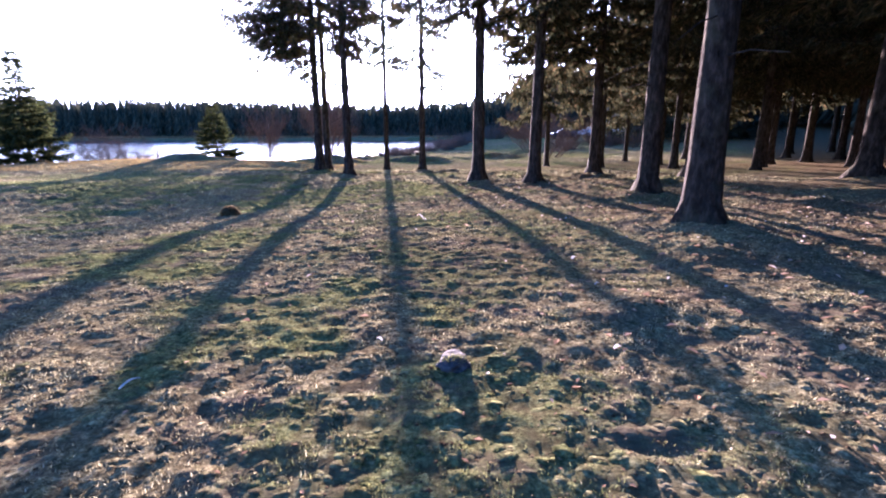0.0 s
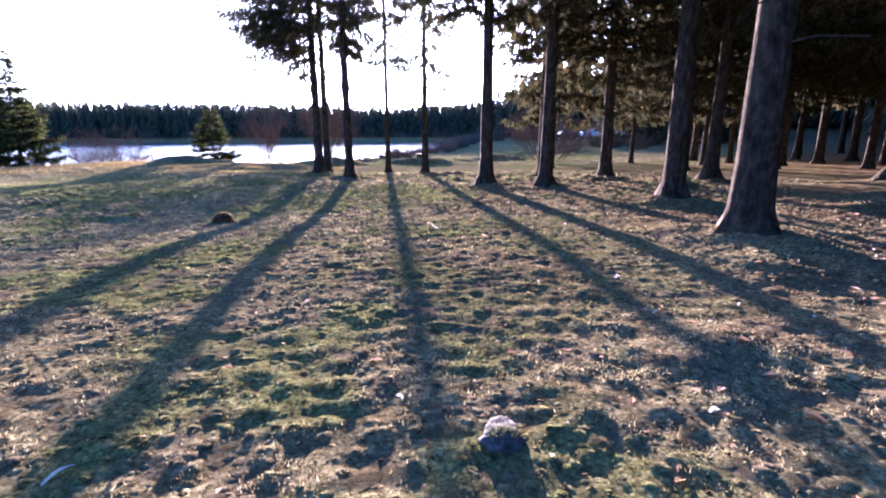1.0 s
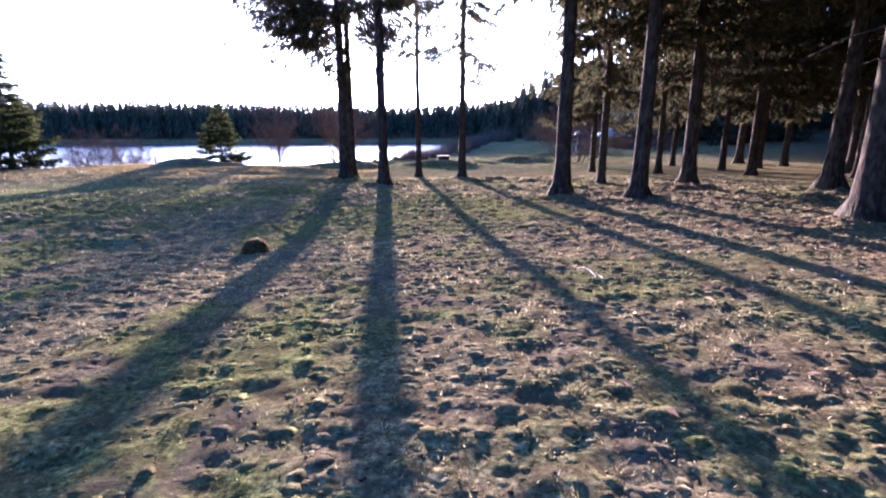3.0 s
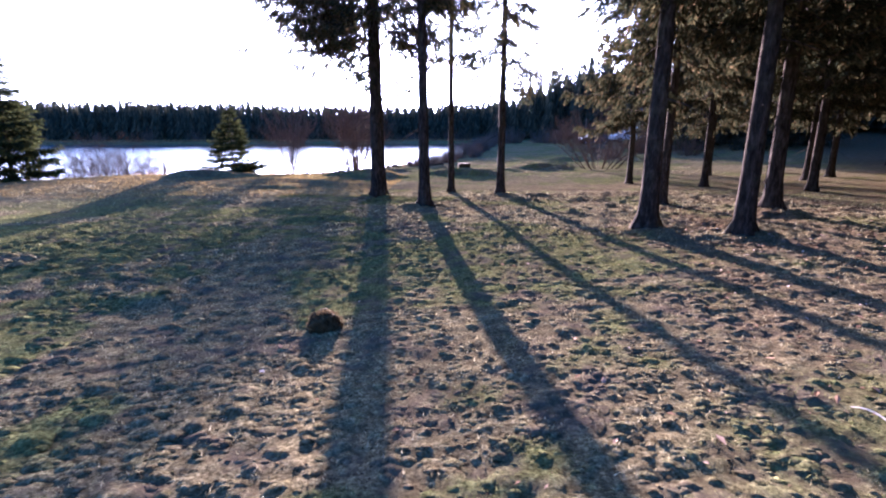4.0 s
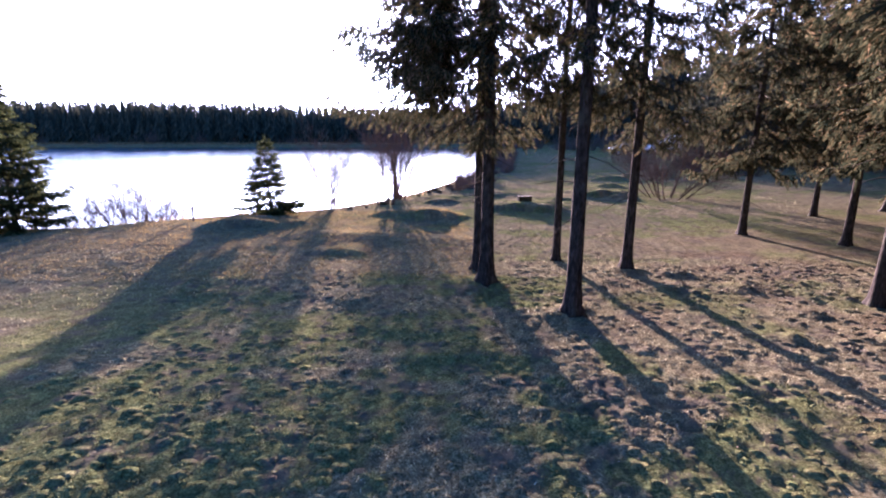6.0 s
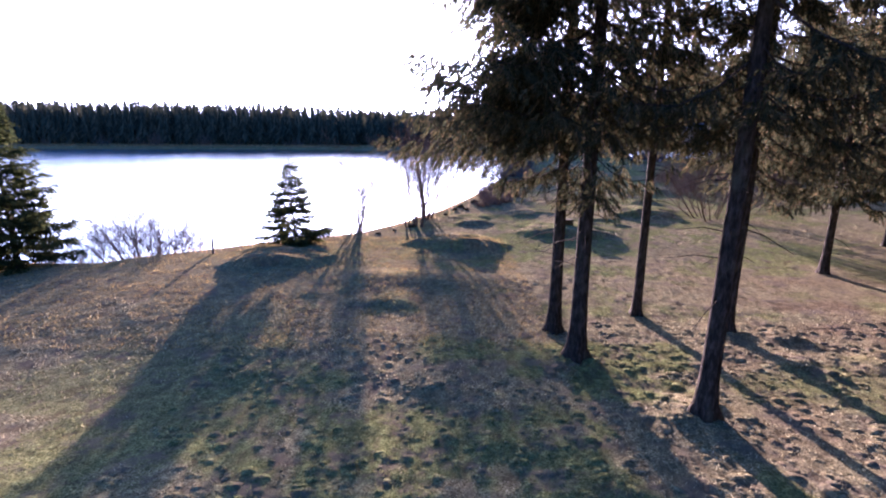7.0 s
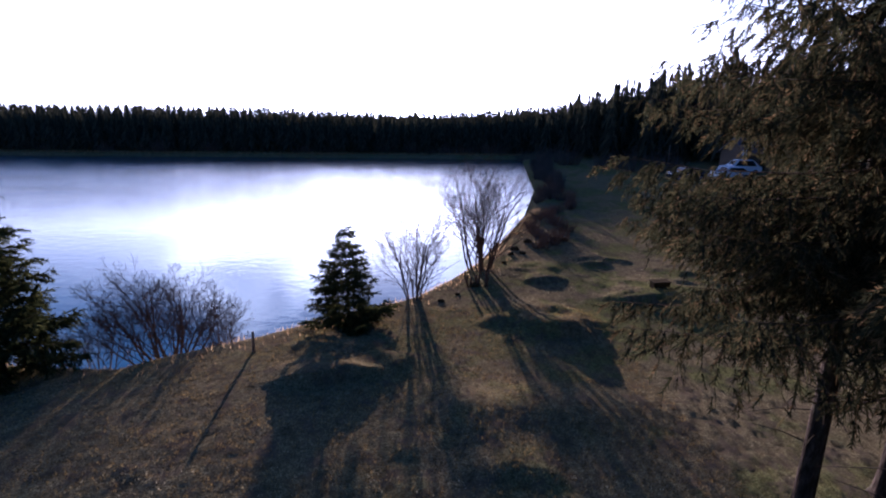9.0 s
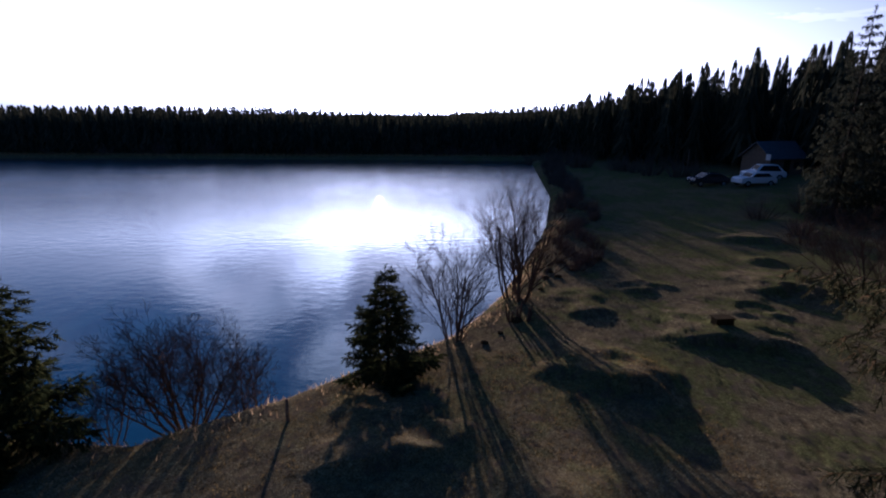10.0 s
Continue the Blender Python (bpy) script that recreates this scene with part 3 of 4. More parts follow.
SPARSE = spruce_meshes(9, 17.0, 0.20, 3.9, 3.4, dense=5.6, tuft=0.18, step=0.46, snags=16, per=6, taper=0.5, hang=0.7)
SHADE = [spruce_meshes(7, 17.0, 0.20, 4.2, 3.2, dense=1.9, tuft=0.52, step=0.52, width=0.24), spruce_meshes(8, 18.5, 0.20, 5.0, 3.1, dense=1.9, tuft=0.52, step=0.52, width=0.24)]
# x, y, kind, stem radius against the kind's own, turn
STAND = [
    (1.0, 14.2, 3, 0.84, 0.3), (2.45, 13.55, 3, 0.80, 1.7), (5.0, 16.7, 1, 0.88, 2.2), (3.9, 9.55, 3, 0.88, 4.0), (3.22, 6.17, 3, 1.04, 5.1), (-2.6, 23.6, 4, 0.60, 0.9),
    (-3.42, 18.45, 4, 0.77, 3.3), (-0.9, 22.35, 5, 0.71, 2.0), (3.4, 19.1, 0, 0.63, 4.4), (5.75, 28.1, 2, 0.67, 5.5), (8.05, 25.8, 0, 0.67, 0.2), (7.1, 14.4, 3, 0.88, 1.1),
    (10.4, 22.8, 1, 0.80, 2.9), (11.6, 32.3, 2, 0.67, 3.7), (12.7, 20.5, 1, 0.84, 4.6), (11.5, 26.9, 0, 0.71, 5.8), (16.5, 25.6, 1, 0.84, 0.7), (10.25, 12.2, 3, 1.16, 1.4),
    (17.7, 21.9, 1, 0.84, 2.5), (13.8, 27.9, 0, 0.76, 3.1), (16.2, 29.6, 2, 0.76, 4.2), (21.3, 31.5, 0, 0.84, 5.0), (21.3, 25.3, 1, 0.84, 0.4), (14.2, 15.8, 1, 0.88, 1.9),
]
LEFT_TREES = [(-5.0, 20.6, 0.90, 0.64), (-5.07, 22.4, 0.82, 0.75)]
for x, y, k, wide, turn in STAND:
    spruce((KINDS + [THIN, SPARSE])[k], x, y, turn, 1.0, wide)
for x, y, wide, turn in LEFT_TREES:
    spruce(OPEN, x, y, turn, 1.0, wide, "tall lakeside spruce with boughs hanging low towards the water")
rnd = random.Random(77)
spots = [(x, y) for x, y, *_ in STAND]
tries = 0
while len(spots) < len(STAND) + 40 and tries < 4000:
    tries += 1
    x, y = rnd.uniform(12, 44), rnd.uniform(4, 46)
    if y > 30 + 0.25 * x or min((x - a) ** 2 + (y - b) ** 2 for a, b in spots) < 2.6 ** 2:
        continue
    spots.append((x, y))
    spruce(SHADE[rnd.randrange(2)], x, y, rnd.uniform(0, 6), rnd.uniform(0.9, 1.1), rnd.uniform(0.8, 1.1), "filler spruce added to the dense stand, with a shaded trunk", "spruces of the stand")
# unseen spruces added behind the flight's start, to block sky light
for x, y in ((7.5, 2.0), (6.0, -3.5), (11.0, -1.5), (9.5, -7.0), (14.5, -5.0), (3.5, -9.0), (13.0, 2.5), (18.0, 0.0), (7.0, -13.0), (15.5, -11.0)):
    spruce(SHADE[rnd.randrange(2)], x, y, rnd.uniform(0, 6), rnd.uniform(0.9, 1.1), rnd.uniform(0.85, 1.05), "filler spruce added to the dense stand, with a shaded trunk", "spruces of the stand")

# young spruces on the bank
young = spruce_meshes(31, 2.72 - zat(-14.05, 31.85), 0.06, 0.15, 1.62, dense=15.0, tuft=0.2, step=0.15, material=MAT_YOUNG, snags=0, per=7, taper=0.95, coarse=-0.35, tip_length=0.05, hang=0.4, width=0.22)
spruce(young, -14.05, 31.85, 0.5, 1.0, 1.0, "young green spruce with branches down to the grass", "young spruces", 0.05)
bigger = spruce_meshes(32, 6.1, 0.10, 0.30, 2.15, dense=11.0, tuft=0.24, step=0.22, material=MAT_YOUNG, snags=0, per=7, taper=1.1, coarse=0.0, tip_length=0.09, hang=0.5, width=0.2)
spruce(bigger, -22.5, 27.7, 2.0, 1.0, 1.0, "bushy green spruce with wide branches on the bank", "young spruces", 0.05)


# ---------------------------------------------------------------- far woods
def far_tree(heap, x, y, z, tall, wide, rnd, rings=10, teeth=10):
    """A distant spruce: ragged skirts of needles round a stem."""
    c = Vector((x, y, z))
    for i in range(rings):
        u = i / rings
        zb, zt = tall * (0.08 + 0.9 * u), tall * (0.08 + 0.9 * (u + 1.9 / rings))
        r = wide * (1 - u) ** 0.95 * (0.8 + 0.2 * min(1, 4 * u)) + 0.10
        a0 = rnd.uniform(0, 6.28)
        for k in range(teeth):
            a = a0 + 6.283 * k / teeth + rnd.uniform(-0.15, 0.15)
            rr = r * rnd.uniform(0.55, 1.25)
            da = 0.55 * 6.283 / teeth
            p = c + Vector((math.cos(a) * rr, math.sin(a) * rr, zb - rnd.uniform(0, 0.05) * tall))
            q1 = c + Vector((math.cos(a - da) * r * 0.35, math.sin(a - da) * r * 0.35, min(zt, tall)))
            q2 = c + Vector((math.cos(a + da) * r * 0.35, math.sin(a + da) * r * 0.35, min(zt, tall) - 0.02 * tall))
            heap.tri(p, q2, q1)
    heap.tri(c + Vector((0.14, 0, tall * 0.92)), c + Vector((-0.1, 0.1, tall * 0.92)), c + Vector((0, 0, tall)))


def far_wood(name, label, spots, seed):
    rnd, heap = random.Random(seed), Heap()
    xs = np.array([s[0] for s in spots])
    zs = land(xs, np.array([s[1] for s in spots]))
    for (x, y, tall, wide), z in zip(spots, zs):
        far_tree(heap, x, y, max(float(z), WATER + 0.2) - 0.2, tall, wide, rnd)
    me = mesh_of(name, heap.v, heap.f, MAT_FAR)
    return tagged(new(name, me), label, "forest", kind="stuff")


rnd = random.Random(5)
spots = []
for row, (yy, tall) in enumerate(((129, 8.0), (132, 9.0), (136, 9.8), (139, 10.4), (146, 10.6), (158, 10.8), (172, 11.0), (186, 11.2))):
    x = -290.0
    while x < 60:
        spots.append((x, yy + rnd.uniform(-1.5, 1.5) + 0.01 * max(0, -x), tall * (1 - (0.20 if row < 2 else 0.13) * math.exp(-((x + 24) / 26) ** 2)) * rnd.uniform(0.88, 1.04), rnd.uniform(2.2, 3.4)))
        x += rnd.uniform(1.0, 2.2)
far_wood("far_forest", "dark spruce forest on the far shore", spots, 6)
spots = []
for _ in range(560):
    u, v = rnd.random(), rnd.random() ** 1.3
    # the wood's edge bends from the lake's far end round the meadow
    ex, ey = 9 + 33 * u ** 1.1, 122 - 66 * u
    spots.append((ex + 26 * v + rnd.uniform(-2, 2), ey + 18 * v + rnd.uniform(-2, 2), (11.6 + 5.0 * u) * rnd.uniform(0.55, 1.06), rnd.uniform(1.9, 3.2)))
for _ in range(230):
    # the wood goes on up the slope behind the stand
    y = rnd.uniform(20, 62)
    spots.append((0.5 * y + 14 + 34 * rnd.random() ** 1.4, y, rnd.uniform(11, 16.5), rnd.uniform(2.4, 3.6)))
far_wood("hillside_forest", "dark spruce wood rising behind the meadow", spots, 8)
spots = []
for _ in range(420):
    a, r = rnd.uniform(-0.3, 3.5), rnd.uniform(60, 95)
    x, y = 20 + r * math.cos(a - 1.7), -5 + r * math.sin(a - 1.7) * 0.9
    if y < 40 and (x > 30 or y < -25 or x < -45) and not (x < -20 and y > 20):
        spots.append((x, y, rnd.uniform(12, 17), rnd.uniform(1.8, 2.6)))
far_wood("back_forest", "dark spruce wood closing the meadow", spots, 9)


# ---------------------------------------------------------------- bare bushes
def stem_mesh(rnd, p, way, tall, fork, levels, thick):
    """One stem of a leafless bush: it bends up to the light and forks into ever finer twigs."""
    heap = Heap()

    def grow(p, way, length, r, level):
        n = (6, 4, 3, 2, 1)[min(level, 4)]
        pts, ways = [p], [way]
        for i in range(n):
            way = (way + Vector((rnd.uniform(-1, 1), rnd.uniform(-1, 1), rnd.uniform(-0.6, 1.0))) * (0.13 if level == 0 else 0.22)).normalized()
            pts.append(pts[-1] + way * (length / n))
            ways.append(way)
        heap.tube(pts, [max(0.0036, r * (1 - 0.62 * i / n)) for i in range(n + 1)], 6 if level == 0 else 3, False)
        if level < levels:
            count = fork + (2 if level == 0 else 0)
            for c in range(count):
                u = 0.22 + 0.78 * (c + rnd.random()) / count
                k = min(n - 1, int(u * n))
                q = pts[k].lerp(pts[k + 1], u * n - k)
                a = rnd.uniform(0, 6.283)
                out = ways[k + 1].orthogonal().normalized()
                out.rotate(Matrix.Rotation(a, 3, ways[k + 1]))
                d = (ways[k + 1] + out * rnd.uniform(0.5, 0.95) + Vector((0, 0, rnd.uniform(0.0, 0.35)))).normalized()
                grow(q, d, length * rnd.uniform(0.45, 0.70) * (1.15 - 0.45 * u), max(0.003, r * 0.52 * (1.1 - 0.5 * u)), level + 1)

    grow(p, way, tall, thick, 0)
    return mesh_of("stem", heap.v, heap.f, MAT_TWIG)


def bush(x, y, z, seed, tall, spread, stems, label, fork=4, levels=3, thick=0.022, tilt=0.45):
    rnd, root = random.Random(seed), new("bare_bush")
    root.matrix_basis = Matrix.Translation((x, y, z))
    for i in range(stems):
        a, d = 2.4 * i + rnd.uniform(-0.4, 0.4), math.sqrt((i + 0.5) / stems)
        p = Vector((math.cos(a), math.sin(a), 0)) * d * spread * 0.14 + Vector((0, 0, -0.25))
        way = Vector((math.cos(a) * d * tilt, math.sin(a) * d * tilt, 1)).normalized()
        obj("stem", stem_mesh(rnd, p, way, tall * rnd.uniform(0.68, 0.86) * (1.05 - 0.25 * d), fork, levels, thick * rnd.uniform(0.7, 1.2)), root)
    return tagged(root, label, "bush", "bare bushes on the bank")


bush(-20.2, 31.3, -2.5, 41, 3.9, 2.6, 15, "bare leafless willow bush at the water's edge", tilt=0.85, fork=4, levels=4, thick=0.045)
bush(-22.2, 30.8, -2.5, 46, 2.9, 1.8, 6, "low bare leafless willow bush in the shallow water", tilt=0.8, fork=4, levels=4, thick=0.030)
bush(-18.4, 31.7, -2.5, 42, 3.0, 1.6, 6, "small bare bush beside the larger willow", tilt=0.65, fork=4, levels=4, thick=0.028)
bush(-12.0, 35.0, -1.75, 43, 4.7, 1.3, 7, "slender bare bush on the lake bank", tilt=0.28, fork=4, levels=4, thick=0.05)
bush(-8.95, 39.8, -1.85, 44, 6.0, 2.4, 12, "tall bare leafless alder bush on the bank", tilt=0.42, fork=4, levels=4, thick=0.07)
bush(8.0, 40.0, zat(8.0, 40.0), 45, 4.6, 7.5, 17, "wide tangled bare thicket on the meadow", tilt=1.3, fork=4, levels=4, thick=0.04)


# ---------------------------------------------------------------- details of the far side
def twiggy_clumps(name, label, spots, seed):
    """Far leafless trees and shrubs, a haze of thin upright twigs."""
    rnd, heap = random.Random(seed), Heap()
    for x, y, tall, wide in spots:
        z = max(float(land(np.array([x]), np.array([y]))[0]), WATER) - 0.1
        for _ in range(60):
            a, d = rnd.uniform(0, 6.283), rnd.random() ** 0.6
            p = Vector((x + math.cos(a) * d * wide * 0.35, y + math.sin(a) * d * wide * 0.35, z))
            h = tall * rnd.uniform(0.45, 1.0) * (1.05 - 0.45 * d)
            q = p + Vector((math.cos(a) * d * wide * 0.65, math.sin(a) * d * wide * 0.65, h))
            m = p.lerp(q, 0.5) + Vector((rnd.uniform(-0.2, 0.2), rnd.uniform(-0.2, 0.2), 0))
            w = Vector((0.016 + 0.004 * tall, 0, 0))
            n = len(heap.v)
            heap.v += [p - w, p + w, m - w * 0.7, m + w * 0.7, q]
            heap.f += [(n, n + 1, n + 3, n + 2), (n + 2, n + 3, n + 4)]
            for _ in range(5):
                u = rnd.uniform(0.3, 1)
                s = p.lerp(q, u)
                e = s + Vector((rnd.uniform(-1, 1), rnd.uniform(-1, 1), rnd.uniform(0.2, 1.2))) * 0.22 * tall * (1.2 - u)
                heap.tri(s - w * 0.5, s + w * 0.5, e)
    return tagged(new(name, mesh_of(name, heap.v, heap.f, MAT_TWIG_FAR)), label, "bare trees", kind="stuff")


MAT_TWIG_FAR = plain("far_twigs", (0.10, 0.078, 0.062), 0.9, var=0.3, scale=0.6)
rnd = random.Random(15)
spots = [(rnd.uniform(-150, 4), 127.5 + rnd.uniform(0, 2.0), rnd.uniform(2.0, 4.5), rnd.uniform(2, 4)) for _ in range(26)]
spots += [(6 + 1.2 * k + rnd.uniform(-1, 1), 117 - 3.4 * k + rnd.uniform(-2, 2), rnd.uniform(2.5, 5.0), rnd.uniform(2, 3.5)) for k in range(12)]
twiggy_clumps("shore_bushes", "greyish leafless trees along the far shore", spots, 16)
spots = [(rnd.uniform(-5.6, -2.6) + (0.28 if y < 60 else 0.16) * (y - 48) - (0.0 if y < 60 else -1.4), y, rnd.uniform(0.8, 1.5) * (1 if y < 62 else 1.7), rnd.uniform(0.7, 1.3)) for y in np.linspace(44.5, 108, 62)]
twiggy_clumps("bank_bushes", "low brown leafless scrub on the lake bank", spots, 17)
spots = [(13.5 + rnd.uniform(-3, 7), 50 + rnd.uniform(-3, 9), rnd.uniform(1.2, 2.6), rnd.uniform(1.2, 2.4)) for _ in range(9)]
twiggy_clumps("meadow_bushes", "bare brown bushes at the edge of the wood", spots, 18)

# front trees of the wood behind the meadow
EDGE = spruce_meshes(21, 15.0, 0.2, 0.9, 3.4, dense=3.4, tuft=0.36, step=0.5, material=MAT_FAR, snags=0, per=6, coarse=-0.4, width=0.2)
rnd = random.Random(19)
for x, y, s in ((18.5, 57, 1.0), (21.5, 54, 1.1), (24, 59, 1.15), (27.5, 56, 1.1), (25.5, 50, 1.0), (30, 51, 1.1), (33, 57, 1.2), (29.5, 63, 1.1), (34, 66, 1.2)):
    spruce(EDGE, x, y, rnd.uniform(0, 6), s * rnd.uniform(0.92, 1.05), s, "full dark spruce at the edge of the wood", "spruces at the wood's edge")


# ---------------------------------------------------------------- cabin, cars, pole
def box_bm(bm, lo, hi, bevel=0.0):
    r = bmesh.ops.create_cube(bm, size=1.0)
    for v in r["verts"]:
        v.co = Vector([lo[i] + (v.co[i] + 0.5) * (hi[i] - lo[i]) for i in range(3)])
    if bevel:
        edges = list({e for v in r["verts"] for e in v.link_edges})
        bmesh.ops.bevel(bm, geom=edges, offset=bevel, segments=2, affect="EDGES")
    return bm


def box_part(name, lo, hi, material, parent, bevel=0.01, label=""):
    return part(name, box_bm(bmesh.new(), lo, hi, bevel), material, parent, label)


def cabin(x, y, turn):
    root = new("cabin")
    root.matrix_basis = Matrix.Translation((x, y, zat(x, y) - 0.1)) @ Matrix.Rotation(turn, 4, "Z")
    w, d, h, ridge = 5.0, 4.0, 2.3, 3.9
    for name, lo, hi in (("wall", (-w / 2, -d / 2, 0), (w / 2, -d / 2 + 0.12, h)), ("wall", (-w / 2, d / 2 - 0.12, 0), (w / 2, d / 2, h)),
                         ("wall", (-w / 2, -d / 2 + 0.12, 0), (-w / 2 + 0.12, d / 2 - 0.12, h)), ("wall", (w / 2 - 0.12, -d / 2 + 0.12, 0), (w / 2, d / 2 - 0.12, h))):
        box_part(name, lo, hi, MAT_WOOD, root)
    for sx in (-1, 1):
        bm = bmesh.new()
        a = sx * (w / 2 - 0.06)
        vs = [bm.verts.new((a + t, yy, zz)) for t in (-0.05, 0.05) for yy, zz in ((-d / 2, h), (d / 2, h), (0, ridge - 0.08))]
        bm.faces.new(vs[:3]), bm.faces.new(vs[3:])
        for i in range(3):
            bm.faces.new((vs[i], vs[(i + 1) % 3], vs[3 + (i + 1) % 3], vs[3 + i]))
        part("gable", bm, MAT_WOOD, root)
    for sy in (-1, 1):
        bm = bmesh.new()
        pts = [(0, ridge), (sy * (d / 2 + 0.35), h - 0.25)]
        vs = [bm.verts.new((xx, yy, zz + t)) for t in (0, 0.1) for xx in (-w / 2 - 0.3, w / 2 + 0.3) for yy, zz in pts]
        for f in ((0, 1, 3, 2), (4, 6, 7, 5), (0, 4, 5, 1), (2, 3, 7, 6), (0, 2, 6, 4), (1, 5, 7, 3)):
            bm.faces.new([vs[i] for i in f])
        part("roof", bm, MAT_ROOF, root, "dark sheet roof slope")
    box_part("barge_board", (-w / 2 - 0.33, -d / 2 - 0.3, h - 0.3), (-w / 2 - 0.30, -d / 2 + 0.3, h + 0.35), MAT_PALE, root, 0.005, "pale painted board")
    box_part("door", (-0.45, -d / 2 - 0.03, 0.05), (0.45, -d / 2, 2.0), MAT_SOIL, root)
    box_part("window", (1.0, -d / 2 - 0.03, 1.0), (1.8, -d / 2, 1.7), MAT_GLASS, root)
    return tagged(root, "small dark wooden cabin with a dark roof at the wood", "cabin")


cabin(27.0, 78.5, radians(14))


def car(x, y, turn, paint, label, tall=1.45, long=4.2):
    root = new("car")
    root.matrix_basis = Matrix.Translation((x, y, zat(x, y))) @ Matrix.Rotation(turn, 4, "Z")
    half, wid = long / 2, 0.85
    outline = [(-half, 0.35), (-half, 0.75), (-half + 0.12, 0.92), (-half + 0.95, 0.98), (-half + 1.55, tall), (half - 1.0, tall), (half - 0.35, 0.98), (half, 0.88), (half, 0.35)]
    bm = bmesh.new()
    rings = [[bm.verts.new((px, sy * wid * (0.80 if pz > 1.2 else 1.0), pz)) for px, pz in outline] for sy in (-1, 1)]
    bm.faces.new(rings[0]), bm.faces.new(rings[1][::-1])
    for i in range(len(outline)):
        k = (i + 1) % len(outline)
        bm.faces.new((rings[0][k], rings[0][i], rings[1][i], rings[1][k]))
    bmesh.ops.bevel(bm, geom=list(bm.edges), offset=0.05, segments=2, affect="EDGES")
    bmesh.ops.recalc_face_normals(bm, faces=bm.faces)
    part("body", bm, paint, root)

    def pane(name, corners):
        b = bmesh.new()
        f = b.faces.new([b.verts.new(c) for c in corners])
        bmesh.ops.solidify(b, geom=[f], thickness=0.012)
        part(name, b, MAT_GLASS, root, "dark tinted glass")

    for sy in (-1, 1):
        pane("side_window", [(-half + 1.2, sy * 0.845, 1.02), (half - 0.62, sy * 0.845, 1.02), (half - 1.05, sy * 0.705, tall - 0.07), (-half + 1.66, sy * 0.705, tall - 0.07)])
    pane("windscreen", [(-half + 1.0, -0.66, 1.03), (-half + 1.0, 0.66, 1.03), (-half + 1.47, 0.58, tall - 0.05), (-half + 1.47, -0.58, tall - 0.05)])
    pane("rear_window", [(half - 0.36, -0.66, 1.05), (half - 0.36, 0.66, 1.05), (half - 0.93, 0.58, tall - 0.05), (half - 0.93, -0.58, tall - 0.05)])
    for sx in (-half + 0.75, half - 0.75):
        for sy in (-1, 1):
            b = bmesh.new()
            bmesh.ops.create_cone(b, cap_ends=True, segments=18, radius1=0.32, radius2=0.32, depth=0.2, matrix=Matrix.Translation((sx, sy * 0.78, 0.31)) @ Matrix.Rotation(math.pi / 2, 4, "X"))
            wheel = part("wheel", b, MAT_TYRE, root)
            b = bmesh.new()
            bmesh.ops.create_cone(b, cap_ends=True, segments=14, radius1=0.19, radius2=0.17, depth=0.03, matrix=Matrix.Translation((sx, sy * 0.89, 0.31)) @ Matrix.Rotation(math.pi / 2, 4, "X"))
            part("rim", b, MAT_RIM, wheel)
    for sy in (-0.6, 0.6):
        box_part("headlight", (-half - 0.02, sy - 0.16, 0.66), (-half + 0.03, sy + 0.16, 0.80), MAT_LAMP, root, 0.01, "clear headlight")
    return tagged(root, label, "car", "parked cars")


car(21.4, 72.4, radians(8), MAT_WHITE, "white parked car on the far meadow")
car(24.3, 75.6, radians(-4), MAT_WHITE, "white parked van before the cabin", 1.7, 4.3)
car(17.9, 75.2, radians(4), MAT_DARKCAR, "dark parked car beside the white one")

pole = obj("wooden_pole", mesh_of("wooden_pole", *(lambda h: (h.tube([Vector((0, 0, -0.3)), Vector((0.01, 0, 1.5)), Vector((0, 0.02, 3.6))], [0.09, 0.08, 0.07], 10) or (h.v, h.f)))(Heap()), MAT_WOOD), None, Matrix.Translation((18.6, 82, zat(18.6, 82))))
tagged(pole, "slender grey wooden pole beside the meadow", "pole")


# ---------------------------------------------------------------- things on the bank and the meadow
def rough_lump(name, x, y, size, material, label, category, seed, sink=0.3, top=2.0):
    """A weathered lump: a squashed ball with a broken surface and, if asked, a worn flat top."""
    bm = bmesh.new()
    bmesh.ops.create_icosphere(bm, subdivisions=4, radius=1.0)
    for v in bm.verts:
        d = noise.fractal(v.co * 1.4 + Vector((seed, 0, 0)), 1.0, 2.0, 4) * 0.30 + noise.noise(v.co * 5 + Vector((0, seed, 0))) * 0.08
        v.co = v.co * (1 + d)
        if v.co.z > top:
            v.co.z = top + 0.25 * (v.co.z - top) + 0.12 * v.co.x
        v.co = Vector((v.co.x * size[0], v.co.y * size[1], v.co.z * size[2]))
    me = bpy.data.meshes.new(name)
    bm.to_mesh(me)
    bm.free()
    me.materials.append(material)
    me.shade_smooth()
    ob = obj(name, me, None, Matrix.Translation((x, y, zat(x, y) + size[2] * (1 - sink) - 0.5 * size[2])) @ Matrix.Rotation(seed * 1.3, 4, "Z"))
    return tagged(ob, label, category)


